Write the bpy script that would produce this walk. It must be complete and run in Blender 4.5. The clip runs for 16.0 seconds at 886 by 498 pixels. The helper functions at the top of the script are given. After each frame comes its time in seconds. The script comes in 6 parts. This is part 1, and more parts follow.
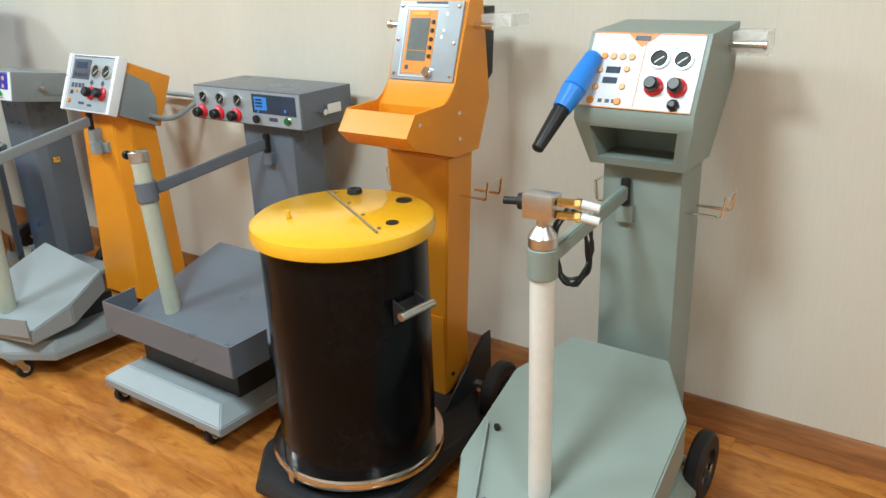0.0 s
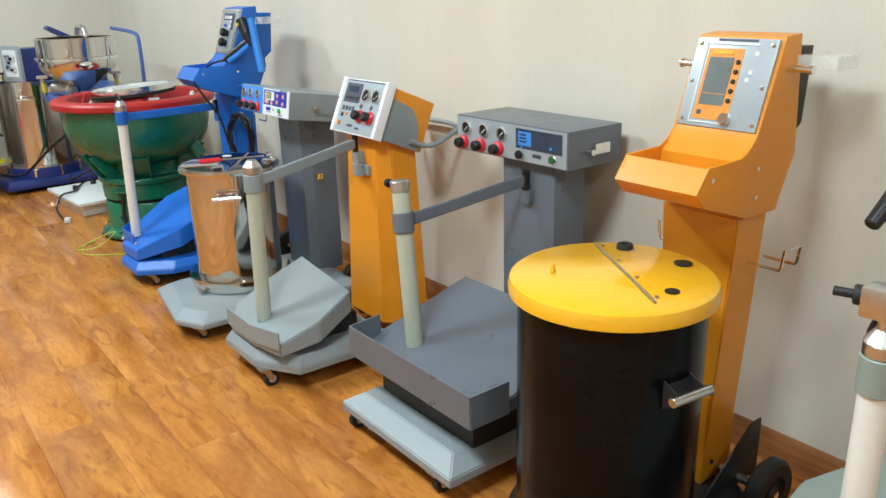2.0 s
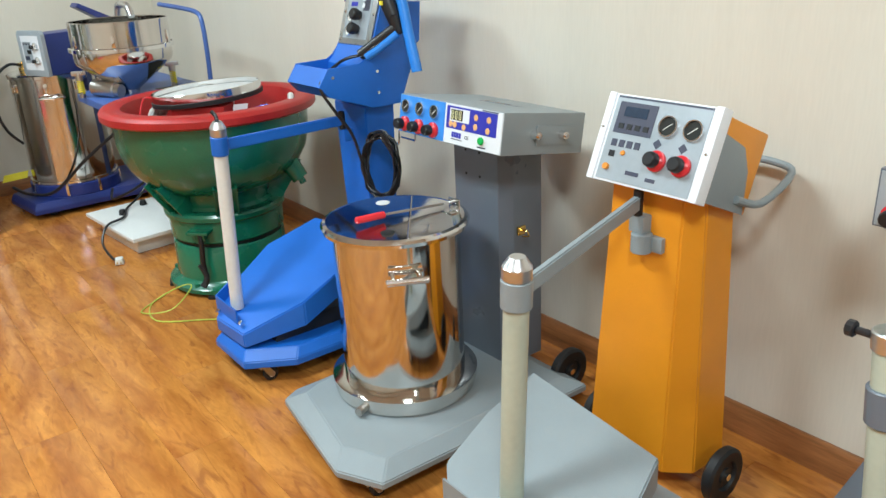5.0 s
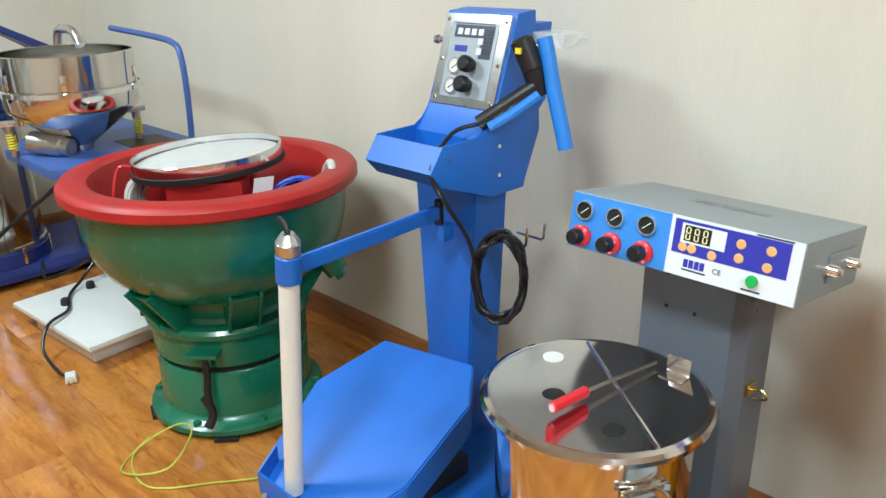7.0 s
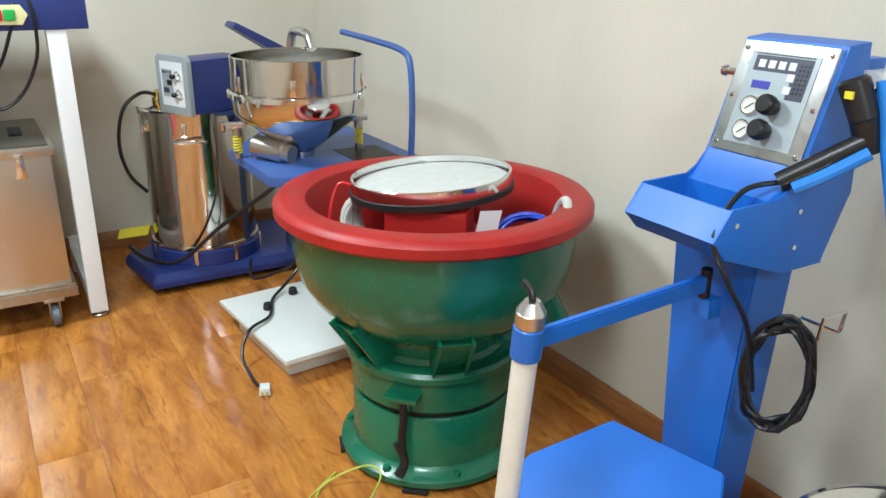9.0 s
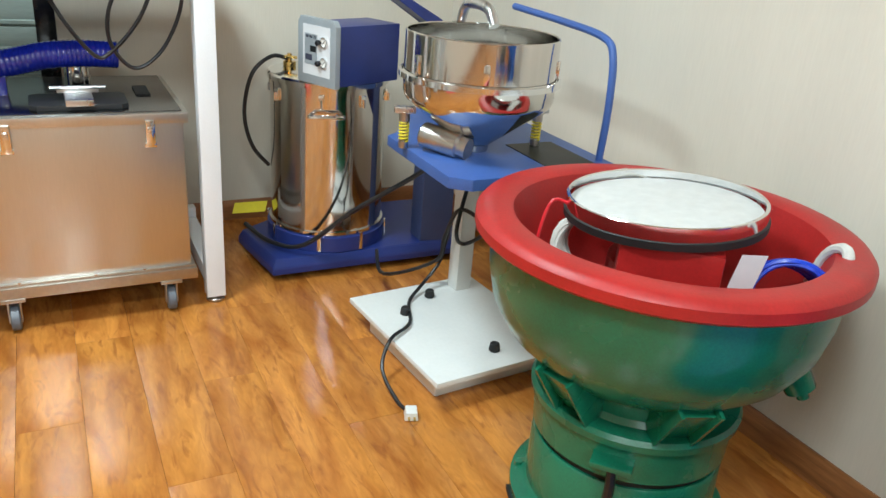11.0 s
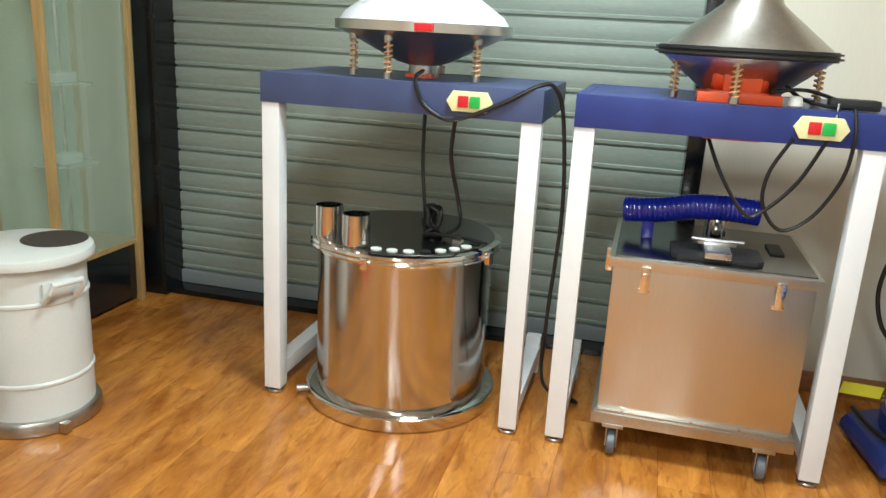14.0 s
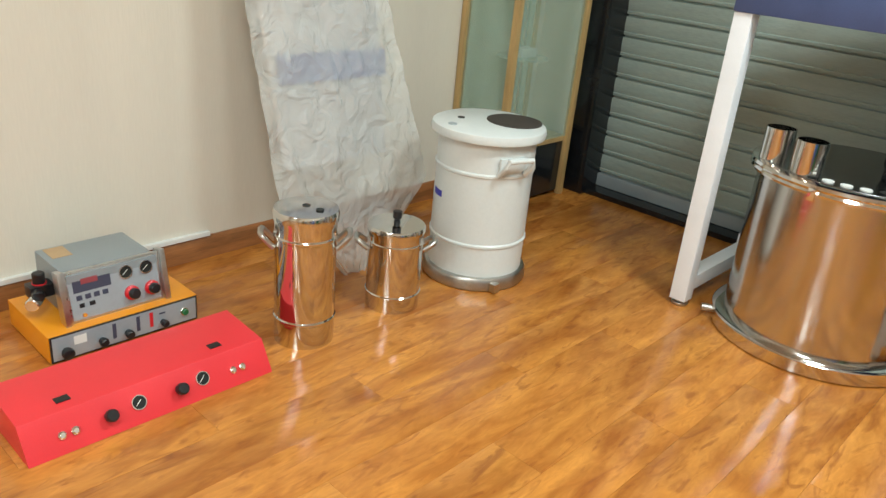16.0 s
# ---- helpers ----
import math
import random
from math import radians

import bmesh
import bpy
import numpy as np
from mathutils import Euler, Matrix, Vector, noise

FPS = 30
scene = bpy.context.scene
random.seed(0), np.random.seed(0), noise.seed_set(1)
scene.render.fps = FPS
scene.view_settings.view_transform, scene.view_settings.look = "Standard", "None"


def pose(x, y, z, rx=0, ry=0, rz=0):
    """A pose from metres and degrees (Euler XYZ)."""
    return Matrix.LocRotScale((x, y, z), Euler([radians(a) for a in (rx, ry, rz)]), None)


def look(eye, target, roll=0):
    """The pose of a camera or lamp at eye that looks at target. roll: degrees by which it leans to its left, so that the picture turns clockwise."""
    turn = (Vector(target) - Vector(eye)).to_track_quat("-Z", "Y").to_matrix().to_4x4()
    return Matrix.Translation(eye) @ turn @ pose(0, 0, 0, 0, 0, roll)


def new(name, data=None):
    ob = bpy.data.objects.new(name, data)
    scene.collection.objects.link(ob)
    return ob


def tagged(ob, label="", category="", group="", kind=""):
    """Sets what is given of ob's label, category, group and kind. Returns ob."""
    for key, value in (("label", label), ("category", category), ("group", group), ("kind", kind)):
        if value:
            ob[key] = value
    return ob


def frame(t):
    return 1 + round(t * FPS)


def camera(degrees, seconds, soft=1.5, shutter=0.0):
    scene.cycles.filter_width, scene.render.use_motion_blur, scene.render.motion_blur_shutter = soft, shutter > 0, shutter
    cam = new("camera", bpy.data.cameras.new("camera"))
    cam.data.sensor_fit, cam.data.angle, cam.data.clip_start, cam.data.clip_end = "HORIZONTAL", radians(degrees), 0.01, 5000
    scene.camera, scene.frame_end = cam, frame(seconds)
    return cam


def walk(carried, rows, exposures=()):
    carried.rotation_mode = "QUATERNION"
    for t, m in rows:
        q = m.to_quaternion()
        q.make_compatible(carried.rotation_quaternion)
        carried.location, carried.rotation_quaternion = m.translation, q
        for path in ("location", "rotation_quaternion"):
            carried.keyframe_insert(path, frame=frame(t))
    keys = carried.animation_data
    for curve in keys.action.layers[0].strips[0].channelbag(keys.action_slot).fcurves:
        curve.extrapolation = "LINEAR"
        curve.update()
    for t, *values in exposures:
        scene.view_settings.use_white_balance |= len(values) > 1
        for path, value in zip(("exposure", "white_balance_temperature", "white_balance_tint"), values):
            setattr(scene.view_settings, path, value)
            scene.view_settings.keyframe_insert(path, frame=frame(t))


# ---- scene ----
cam = camera(59.4, 16.0)
PATH = [
    (0, (0.041, 0.244, 1.235), (-1.048, 1.767, 0.53), -2.0),
    (0.5, (-0.016, 0.258, 1.241), (-1.24, 1.674, 0.534), -1.8),
    (1, (-0.065, 0.271, 1.246), (-1.4, 1.588, 0.55), -1.8),
    (1.5, (-0.099, 0.291, 1.25), (-1.52, 1.536, 0.593), -1.6),
    (2, (-0.156, 0.316, 1.249), (-1.665, 1.466, 0.616), -1.6),
    (2.5, (-0.222, 0.354, 1.261), (-1.794, 1.425, 0.642), -1.8),
    (3, (-0.359, 0.376, 1.25), (-1.943, 1.444, 0.66), -2.0),
    (3.2, (-0.461, 0.357, 1.266), (-2.033, 1.446, 0.681), -2.0),
    (5.3, (-1.687, 0.454, 1.278), (-3.169, 1.582, 0.548), -2.9),
    (5.5, (-1.805, 0.479, 1.278), (-3.287, 1.61, 0.555), -3.0),
    (6, (-2.095, 0.533, 1.302), (-3.553, 1.704, 0.594), -2.4),
    (6.5, (-2.354, 0.52, 1.311), (-3.737, 1.782, 0.608), -1.7),
    (7, (-2.526, 0.509, 1.319), (-3.846, 1.833, 0.608), -1.0),
    (7.5, (-2.625, 0.538, 1.326), (-3.996, 1.806, 0.612), -1.2),
    (8, (-2.667, 0.54, 1.307), (-4.148, 1.705, 0.638), -0.4),
    (8.5, (-2.732, 0.583, 1.313), (-4.308, 1.622, 0.651), -0.2),
    (8.7, (-2.767, 0.595, 1.321), (-4.365, 1.595, 0.651), 0.0),
    (10.8, (-3.346, 0.459, 1.3), (-4.949, 1.36, 0.515), 4.1),
    (11, (-3.358, 0.417, 1.316), (-4.985, 1.281, 0.537), 4.6),
    (11.5, (-3.408, 0.375, 1.328), (-5.16, 1.005, 0.597), 3.7),
    (12, (-3.44, 0.31, 1.339), (-5.289, 0.697, 0.685), 2.9),
    (12.5, (-3.456, 0.299, 1.35), (-5.355, 0.452, 0.743), 1.8),
    (13, (-3.468, 0.307, 1.353), (-5.39, 0.336, 0.803), 1.1),
    (13.5, (-3.476, 0.298, 1.351), (-5.403, 0.168, 0.831), 1.7),
    (14, (-3.454, 0.239, 1.355), (-5.321, -0.232, 0.814), 3.1),
    (14.5, (-3.422, 0.163, 1.338), (-5.147, -0.647, 0.729), 4.2),
    (15, (-3.393, 0.118, 1.301), (-4.953, -0.921, 0.605), 4.7),
    (15.5, (-3.351, 0.097, 1.278), (-4.8, -1.055, 0.521), 5.0),
    (16, (-3.271, 0.095, 1.294), (-4.648, -1.124, 0.508), 5.6),
]
walk(cam, [(t, look(eye, target, roll)) for t, eye, target, roll in PATH], [(0, 0.0, 6500, 10), (3, 0.0, 6500, 10), (5.5, 0.03, 6500, 10), (8.5, 0.05, 6550, 10), (13, 0.12, 6800, 10), (15, 0.08, 7150, 10), (16, 0.08, 7000, 10)])

# ---- world, lights, exposure ----
world = bpy.data.worlds.new("world")
scene.world = world
world.use_nodes = True
world.node_tree.nodes["Background"].inputs[0].default_value = (0.9, 0.95, 1.0, 1)
world.node_tree.nodes["Background"].inputs[1].default_value = 0.15
scene.view_settings.exposure = 0.0
LAMPS = [(-5.3, 0.1, 60), (-3.2, 0.1, 57), (-1.0, 0.1, 66), (1.4, 0.1, 44)]
for lx, ly, watts in LAMPS:
    ld = bpy.data.lights.new("panel_lamp", "AREA")
    ld.shape, ld.size, ld.size_y, ld.energy, ld.color = "RECTANGLE", 0.56, 0.56, watts, (0.80, 0.985, 1.05)
    lo = new("panel_lamp", ld)
    lo.location = (lx, ly, 2.725)


# ---- materials ----
def mat(name, col, rough=0.5, metal=0.0, var=0.08, scale=6.0, bump=0.0, bscale=80.0, coat=0.0, spec=0.5, stretch=None, emit=0.0, rvar=0.1):
    """Principled surface with variation at two scales and fine relief."""
    m = bpy.data.materials.new(name)
    m.use_nodes = True
    n, l = m.node_tree.nodes, m.node_tree.links
    b = n["Principled BSDF"]
    b.inputs["Metallic"].default_value = metal
    b.inputs["Specular IOR Level"].default_value = spec
    b.inputs["Coat Weight"].default_value = coat
    b.inputs["Coat Roughness"].default_value = 0.08
    tc = n.new("ShaderNodeTexCoord")
    vec = tc.outputs["Object"]
    if stretch:
        mp = n.new("ShaderNodeMapping")
        mp.inputs["Scale"].default_value = stretch
        l.new(vec, mp.inputs["Vector"])
        vec = mp.outputs["Vector"]
    big = n.new("ShaderNodeTexNoise")
    big.inputs["Scale"].default_value, big.inputs["Detail"].default_value = scale, 6
    fine = n.new("ShaderNodeTexNoise")
    fine.inputs["Scale"].default_value, fine.inputs["Detail"].default_value = bscale, 3
    l.new(vec, big.inputs["Vector"]), l.new(vec, fine.inputs["Vector"])
    mix = n.new("ShaderNodeMix")
    mix.data_type = "FLOAT"
    mix.inputs[0].default_value = 0.35
    l.new(big.outputs["Fac"], mix.inputs[2]), l.new(fine.outputs["Fac"], mix.inputs[3])
    ramp = n.new("ShaderNodeValToRGB")
    lo = [max(0, c * (1 - var * 2)) for c in col]
    hi = [min(1, c * (1 + var * 1.5)) for c in col]
    ramp.color_ramp.elements[0].position, ramp.color_ramp.elements[1].position = 0.3, 0.7
    ramp.color_ramp.elements[0].color, ramp.color_ramp.elements[1].color = (*lo, 1), (*hi, 1)
    l.new(mix.outputs[0], ramp.inputs[0])
    l.new(ramp.outputs[0], b.inputs["Base Color"])
    rr = n.new("ShaderNodeMapRange")
    rr.inputs["To Min"].default_value, rr.inputs["To Max"].default_value = max(0.02, rough - rvar), min(1, rough + rvar)
    l.new(big.outputs["Fac"], rr.inputs["Value"])
    l.new(rr.outputs[0], b.inputs["Roughness"])
    if bump:
        bp = n.new("ShaderNodeBump")
        bp.inputs["Strength"].default_value, bp.inputs["Distance"].default_value = bump, 0.002
        l.new(fine.outputs["Fac"], bp.inputs["Height"])
        l.new(bp.outputs["Normal"], b.inputs["Normal"])
    if emit:
        b.inputs["Emission Color"].default_value = (*col, 1)
        b.inputs["Emission Strength"].default_value = emit
    return m


def wood_floor():
    m = bpy.data.materials.new("floor_wood")
    m.use_nodes = True
    n, l = m.node_tree.nodes, m.node_tree.links
    b = n["Principled BSDF"]
    tc, oi = n.new("ShaderNodeTexCoord"), n.new("ShaderNodeObjectInfo")
    off = n.new("ShaderNodeVectorMath")
    off.operation = "MULTIPLY_ADD"
    off.inputs[1].default_value = (1, 1, 1)
    l.new(tc.outputs["Object"], off.inputs[0])
    sc = n.new("ShaderNodeVectorMath")
    sc.operation = "SCALE"
    sc.inputs[0].default_value = (37, 19, 7)
    l.new(oi.outputs["Random"], sc.inputs["Scale"])
    l.new(sc.outputs[0], off.inputs[2])
    mp = n.new("ShaderNodeMapping")
    mp.inputs["Scale"].default_value = (2.0, 7.5, 7.5)
    l.new(off.outputs[0], mp.inputs[0])
    g1, g2, g3 = (n.new("ShaderNodeTexNoise") for _ in range(3))
    g1.inputs["Scale"].default_value, g1.inputs["Detail"].default_value, g1.inputs["Distortion"].default_value = 1.3, 4, 0.9
    g2.inputs["Scale"].default_value, g2.inputs["Detail"].default_value, g2.inputs["Distortion"].default_value = 6.0, 6, 1.5
    g3.inputs["Scale"].default_value, g3.inputs["Detail"].default_value, g3.inputs["Distortion"].default_value = 2.6, 3, 2.2
    for g in (g1, g2, g3):
        l.new(mp.outputs[0], g.inputs["Vector"])
    r1 = n.new("ShaderNodeValToRGB")
    r1.color_ramp.elements[0].position, r1.color_ramp.elements[1].position = 0.3, 0.72
    r1.color_ramp.elements[0].color, r1.color_ramp.elements[1].color = (0.36, 0.114, 0.021, 1), (0.68, 0.285, 0.062, 1)
    l.new(g1.outputs["Fac"], r1.inputs[0])
    r2 = n.new("ShaderNodeValToRGB")
    r2.color_ramp.elements[0].position, r2.color_ramp.elements[1].position = 0.35, 0.7
    r2.color_ramp.elements[0].color, r2.color_ramp.elements[1].color = (0.72, 0.66, 0.6, 1), (1.08, 1.05, 1.0, 1)
    l.new(g2.outputs["Fac"], r2.inputs[0])
    mul = n.new("ShaderNodeMix")
    mul.data_type, mul.blend_type = "RGBA", "MULTIPLY"
    mul.inputs[0].default_value = 0.55
    l.new(r1.outputs[0], mul.inputs[6]), l.new(r2.outputs[0], mul.inputs[7])
    r3 = n.new("ShaderNodeValToRGB")
    r3.color_ramp.elements[0].position, r3.color_ramp.elements[1].position = 0.55, 0.70
    r3.color_ramp.elements[0].color, r3.color_ramp.elements[1].color = (0, 0, 0, 1), (0.6, 0.6, 0.6, 1)
    l.new(g3.outputs["Fac"], r3.inputs[0])
    knot = n.new("ShaderNodeMix")
    knot.data_type = "RGBA"
    l.new(r3.outputs[0], knot.inputs[0]), l.new(mul.outputs[2], knot.inputs[6])
    knot.inputs[7].default_value = (0.24, 0.070, 0.018, 1)
    val = n.new("ShaderNodeMapRange")
    val.inputs["To Min"].default_value, val.inputs["To Max"].default_value = 0.93, 1.07
    l.new(oi.outputs["Random"], val.inputs["Value"])
    hs = n.new("ShaderNodeHueSaturation")
    l.new(knot.outputs[2], hs.inputs["Color"]), l.new(val.outputs[0], hs.inputs["Value"])
    l.new(hs.outputs[0], b.inputs["Base Color"])
    rr = n.new("ShaderNodeMapRange")
    rr.inputs["To Min"].default_value, rr.inputs["To Max"].default_value = 0.14, 0.26
    l.new(g2.outputs["Fac"], rr.inputs["Value"])
    l.new(rr.outputs[0], b.inputs["Roughness"])
    bp = n.new("ShaderNodeBump")
    bp.inputs["Strength"].default_value, bp.inputs["Distance"].default_value = 0.06, 0.002
    l.new(g2.outputs["Fac"], bp.inputs["Height"]), l.new(bp.outputs[0], b.inputs["Normal"])
    return m


def glass(name, col=(0.9, 0.96, 0.93), alpha=0.18, rough=0.03, crinkle=0.0):
    m = bpy.data.materials.new(name)
    m.use_nodes = True
    b = m.node_tree.nodes["Principled BSDF"]
    b.inputs["Base Color"].default_value = (*col, 1)
    b.inputs["Alpha"].default_value, b.inputs["Roughness"].default_value = alpha, rough
    if crinkle:
        n, l = m.node_tree.nodes, m.node_tree.links
        tc, nz, bp = n.new("ShaderNodeTexCoord"), n.new("ShaderNodeTexNoise"), n.new("ShaderNodeBump")
        nz.inputs["Scale"].default_value, nz.inputs["Detail"].default_value, nz.inputs["Distortion"].default_value = 11, 3, 1.2
        bp.inputs["Strength"].default_value, bp.inputs["Distance"].default_value = crinkle, 0.03
        l.new(tc.outputs["Object"], nz.inputs["Vector"]), l.new(nz.outputs["Fac"], bp.inputs["Height"]), l.new(bp.outputs[0], b.inputs["Normal"])
    return m


M_FLOOR = wood_floor()
M_WALL = mat("wall_paper", (0.70, 0.65, 0.56), 0.75, var=0.03, scale=1.5, bump=0.25, bscale=60, stretch=(3, 3, 0.25))
M_CEIL = mat("ceiling_paint", (0.8, 0.79, 0.76), 0.8, var=0.03)
M_SKIRT = mat("baseboard_wood", (0.33, 0.13, 0.045), 0.35, var=0.25, scale=5, stretch=(0.6, 0.6, 8), bscale=30)
M_GREEN_GREY = mat("sage_powder_coat", (0.235, 0.285, 0.255), 0.42, var=0.04, bump=0.12, bscale=500)
M_GREY = mat("grey_powder_coat", (0.125, 0.145, 0.175), 0.3, var=0.05, bump=0.12, bscale=500)
M_LGREY = mat("light_grey_powder_coat", (0.255, 0.29, 0.305), 0.4, var=0.05, bump=0.12, bscale=500)
M_ORANGE = mat("orange_powder_coat", (0.80, 0.29, 0.015), 0.36, var=0.05, bump=0.1, bscale=500)
M_YELLOW = mat("yellow_lid_paint", (0.85, 0.44, 0.02), 0.22, var=0.04, coat=0.4)
M_BLUE = mat("blue_powder_coat", (0.010, 0.135, 0.56), 0.38, var=0.08, bump=0.12, bscale=400)
M_NAVY = mat("navy_paint", (0.018, 0.036, 0.19), 0.38, var=0.12, bump=0.1, bscale=300)
M_SHELF = mat("steel_blue_paint", (0.05, 0.12, 0.38), 0.4, var=0.12, bump=0.1, bscale=300)
M_SLATE = mat("slate_blue_paint", (0.05, 0.072, 0.17), 0.45, var=0.1, bump=0.1, bscale=300)
M_BLACK = mat("black_enamel", (0.004, 0.004, 0.005), 0.2, var=0.3, spec=0.15)
M_BLACKMETAL = mat("black_powder_coat", (0.018, 0.018, 0.02), 0.5, var=0.2, bump=0.1, bscale=400)
M_RUBBER = mat("black_rubber", (0.012, 0.012, 0.013), 0.6, var=0.3, bump=0.15)
M_PLASTIC = mat("black_plastic", (0.010, 0.010, 0.012), 0.35, var=0.2)
M_STEEL = mat("polished_steel", (0.68, 0.655, 0.62), 0.09, 1.0, var=0.04, scale=3, bscale=40, stretch=(1, 1, 0.2), rvar=0.05)
M_BRUSH = mat("brushed_steel", (0.66, 0.64, 0.60), 0.31, 1.0, var=0.03, scale=2, bscale=60, stretch=(3, 3, 0.3), rvar=0.04)
M_TANK = mat("satin_polished_steel", (0.60, 0.575, 0.54), 0.16, 1.0, var=0.03, scale=2, bscale=60, stretch=(3, 3, 0.3), rvar=0.04)
M_LIDSTEEL = mat("mirror_steel", (0.66, 0.66, 0.66), 0.09, 1.0, var=0.05, scale=4, rvar=0.05)
M_DARKSTEEL = mat("dark_steel_lid", (0.20, 0.20, 0.205), 0.2, 1.0, var=0.12, scale=5, bump=0.03, rvar=0.08)
M_DULL = mat("dull_steel", (0.50, 0.48, 0.45), 0.33, 1.0, var=0.08, scale=8, bump=0.08, rvar=0.1)
M_CHROME = mat("chrome", (0.82, 0.82, 0.82), 0.1, 1.0, var=0.03, rvar=0.04)
M_ALU = mat("aluminium", (0.62, 0.63, 0.64), 0.3, 1.0, var=0.05, scale=20)
M_PANEL = mat("silver_panel", (0.38, 0.43, 0.47), 0.35, 0.25, var=0.04, scale=15)
M_PANELW = mat("white_panel", (0.72, 0.75, 0.78), 0.35, var=0.02)
M_WHITE = mat("white_paint", (0.84, 0.86, 0.90), 0.35, var=0.03, bump=0.06, bscale=200)
M_WPLASTIC = mat("white_plastic", (0.74, 0.75, 0.73), 0.4, var=0.03)
M_DRUMW = mat("pale_drum_paint", (0.66, 0.69, 0.68), 0.32, var=0.03, scale=4)
M_CREAM = mat("cream_tube", (0.74, 0.73, 0.68), 0.4, var=0.04)
M_OLIVE = mat("pale_green_tube", (0.44, 0.47, 0.38), 0.4, var=0.05)
M_RED = mat("red_rubber", (0.40, 0.014, 0.013), 0.45, var=0.12, scale=9, bump=0.1, bscale=150)
M_REDBOX = mat("red_box_paint", (0.75, 0.035, 0.045), 0.35, var=0.04, bump=0.08, bscale=400)
M_REDP = mat("red_plastic", (0.65, 0.02, 0.03), 0.3, var=0.05)
M_BOWL = mat("green_hammer_paint", (0.006, 0.145, 0.078), 0.27, var=0.16, scale=5, bump=0.08, bscale=200, coat=0.3)
M_BRASS = mat("brass", (0.70, 0.48, 0.16), 0.25, 1.0, var=0.05)
M_SHUT = mat("shutter_paint", (0.31, 0.37, 0.335), 0.42, 0.05, var=0.12, scale=3, stretch=(1, 0.4, 3), bump=0.05)
M_TILE = mat("black_stone", (0.012, 0.013, 0.015), 0.15, var=0.4)
M_SKY = mat("blue_gun_shell", (0.02, 0.22, 0.72), 0.35, var=0.05)
M_LCD = mat("lcd_glass", (0.16, 0.19, 0.19), 0.15, var=0.1)
M_DARKLCD = mat("dark_display", (0.03, 0.05, 0.085), 0.15, var=0.15)
M_DIAL = mat("dial_black", (0.02, 0.022, 0.02), 0.4, var=0.1, spec=0.2)
M_DIALW = mat("dial_white", (0.75, 0.75, 0.72), 0.25, var=0.03)
M_INK = mat("blue_ink", (0.03, 0.035, 0.38), 0.4, var=0.03)
M_DINK = mat("dark_ink", (0.05, 0.055, 0.09), 0.4, var=0.05)
M_SKYPRINT = mat("light_blue_print", (0.04, 0.25, 0.72), 0.4, var=0.03)
M_OPRINT = mat("orange_print", (0.78, 0.28, 0.03), 0.4, var=0.05)
M_GREENB = mat("green_button", (0.01, 0.42, 0.08), 0.3, var=0.05)
M_DGREENB = mat("dark_green_button", (0.01, 0.14, 0.05), 0.25, var=0.05)
M_BTN = mat("amber_button", (0.75, 0.42, 0.18), 0.35, var=0.05)
M_YPLATE = mat("pale_yellow_plate", (0.80, 0.76, 0.42), 0.4, var=0.04)
M_GLASSG = glass("cabinet_glass", (0.45, 0.62, 0.50), 0.30)
M_FILM = glass("plastic_film", (0.88, 0.89, 0.87), 0.42, 0.06, 0.9)
M_GOLDWOOD = mat("pale_oak_profile", (0.50, 0.33, 0.14), 0.4, var=0.15, stretch=(8, 8, 0.6))
M_ORED = mat("vermilion_motor", (0.72, 0.09, 0.025), 0.35, var=0.08)
M_BLUEHOSE = mat("blue_hose", (0.008, 0.02, 0.32), 0.18, var=0.15, coat=0.5)
M_BLUETUBE = mat("blue_tubing", (0.01, 0.06, 0.62), 0.25, var=0.1)
M_TUBECLR = mat("frosted_tubing", (0.62, 0.62, 0.58), 0.3, var=0.1)
M_YWIRE = mat("yellow_green_wire", (0.50, 0.55, 0.08), 0.4, var=0.2)
M_YTAG = mat("yellow_label", (0.80, 0.68, 0.04), 0.4, var=0.05)
M_LIGHT = mat("lamp_diffuser", (1, 0.98, 0.94), 0.5, var=0.0, emit=3.0)
M_POWDER = mat("white_mesh_screen", (0.62, 0.63, 0.62), 0.5, var=0.06, scale=30, bump=0.1, bscale=600)
M_DOME = mat("white_dome_plastic", (0.72, 0.76, 0.82), 0.3, var=0.02)
M_MANILA = mat("brown_tape", (0.50, 0.33, 0.18), 0.5, var=0.06)


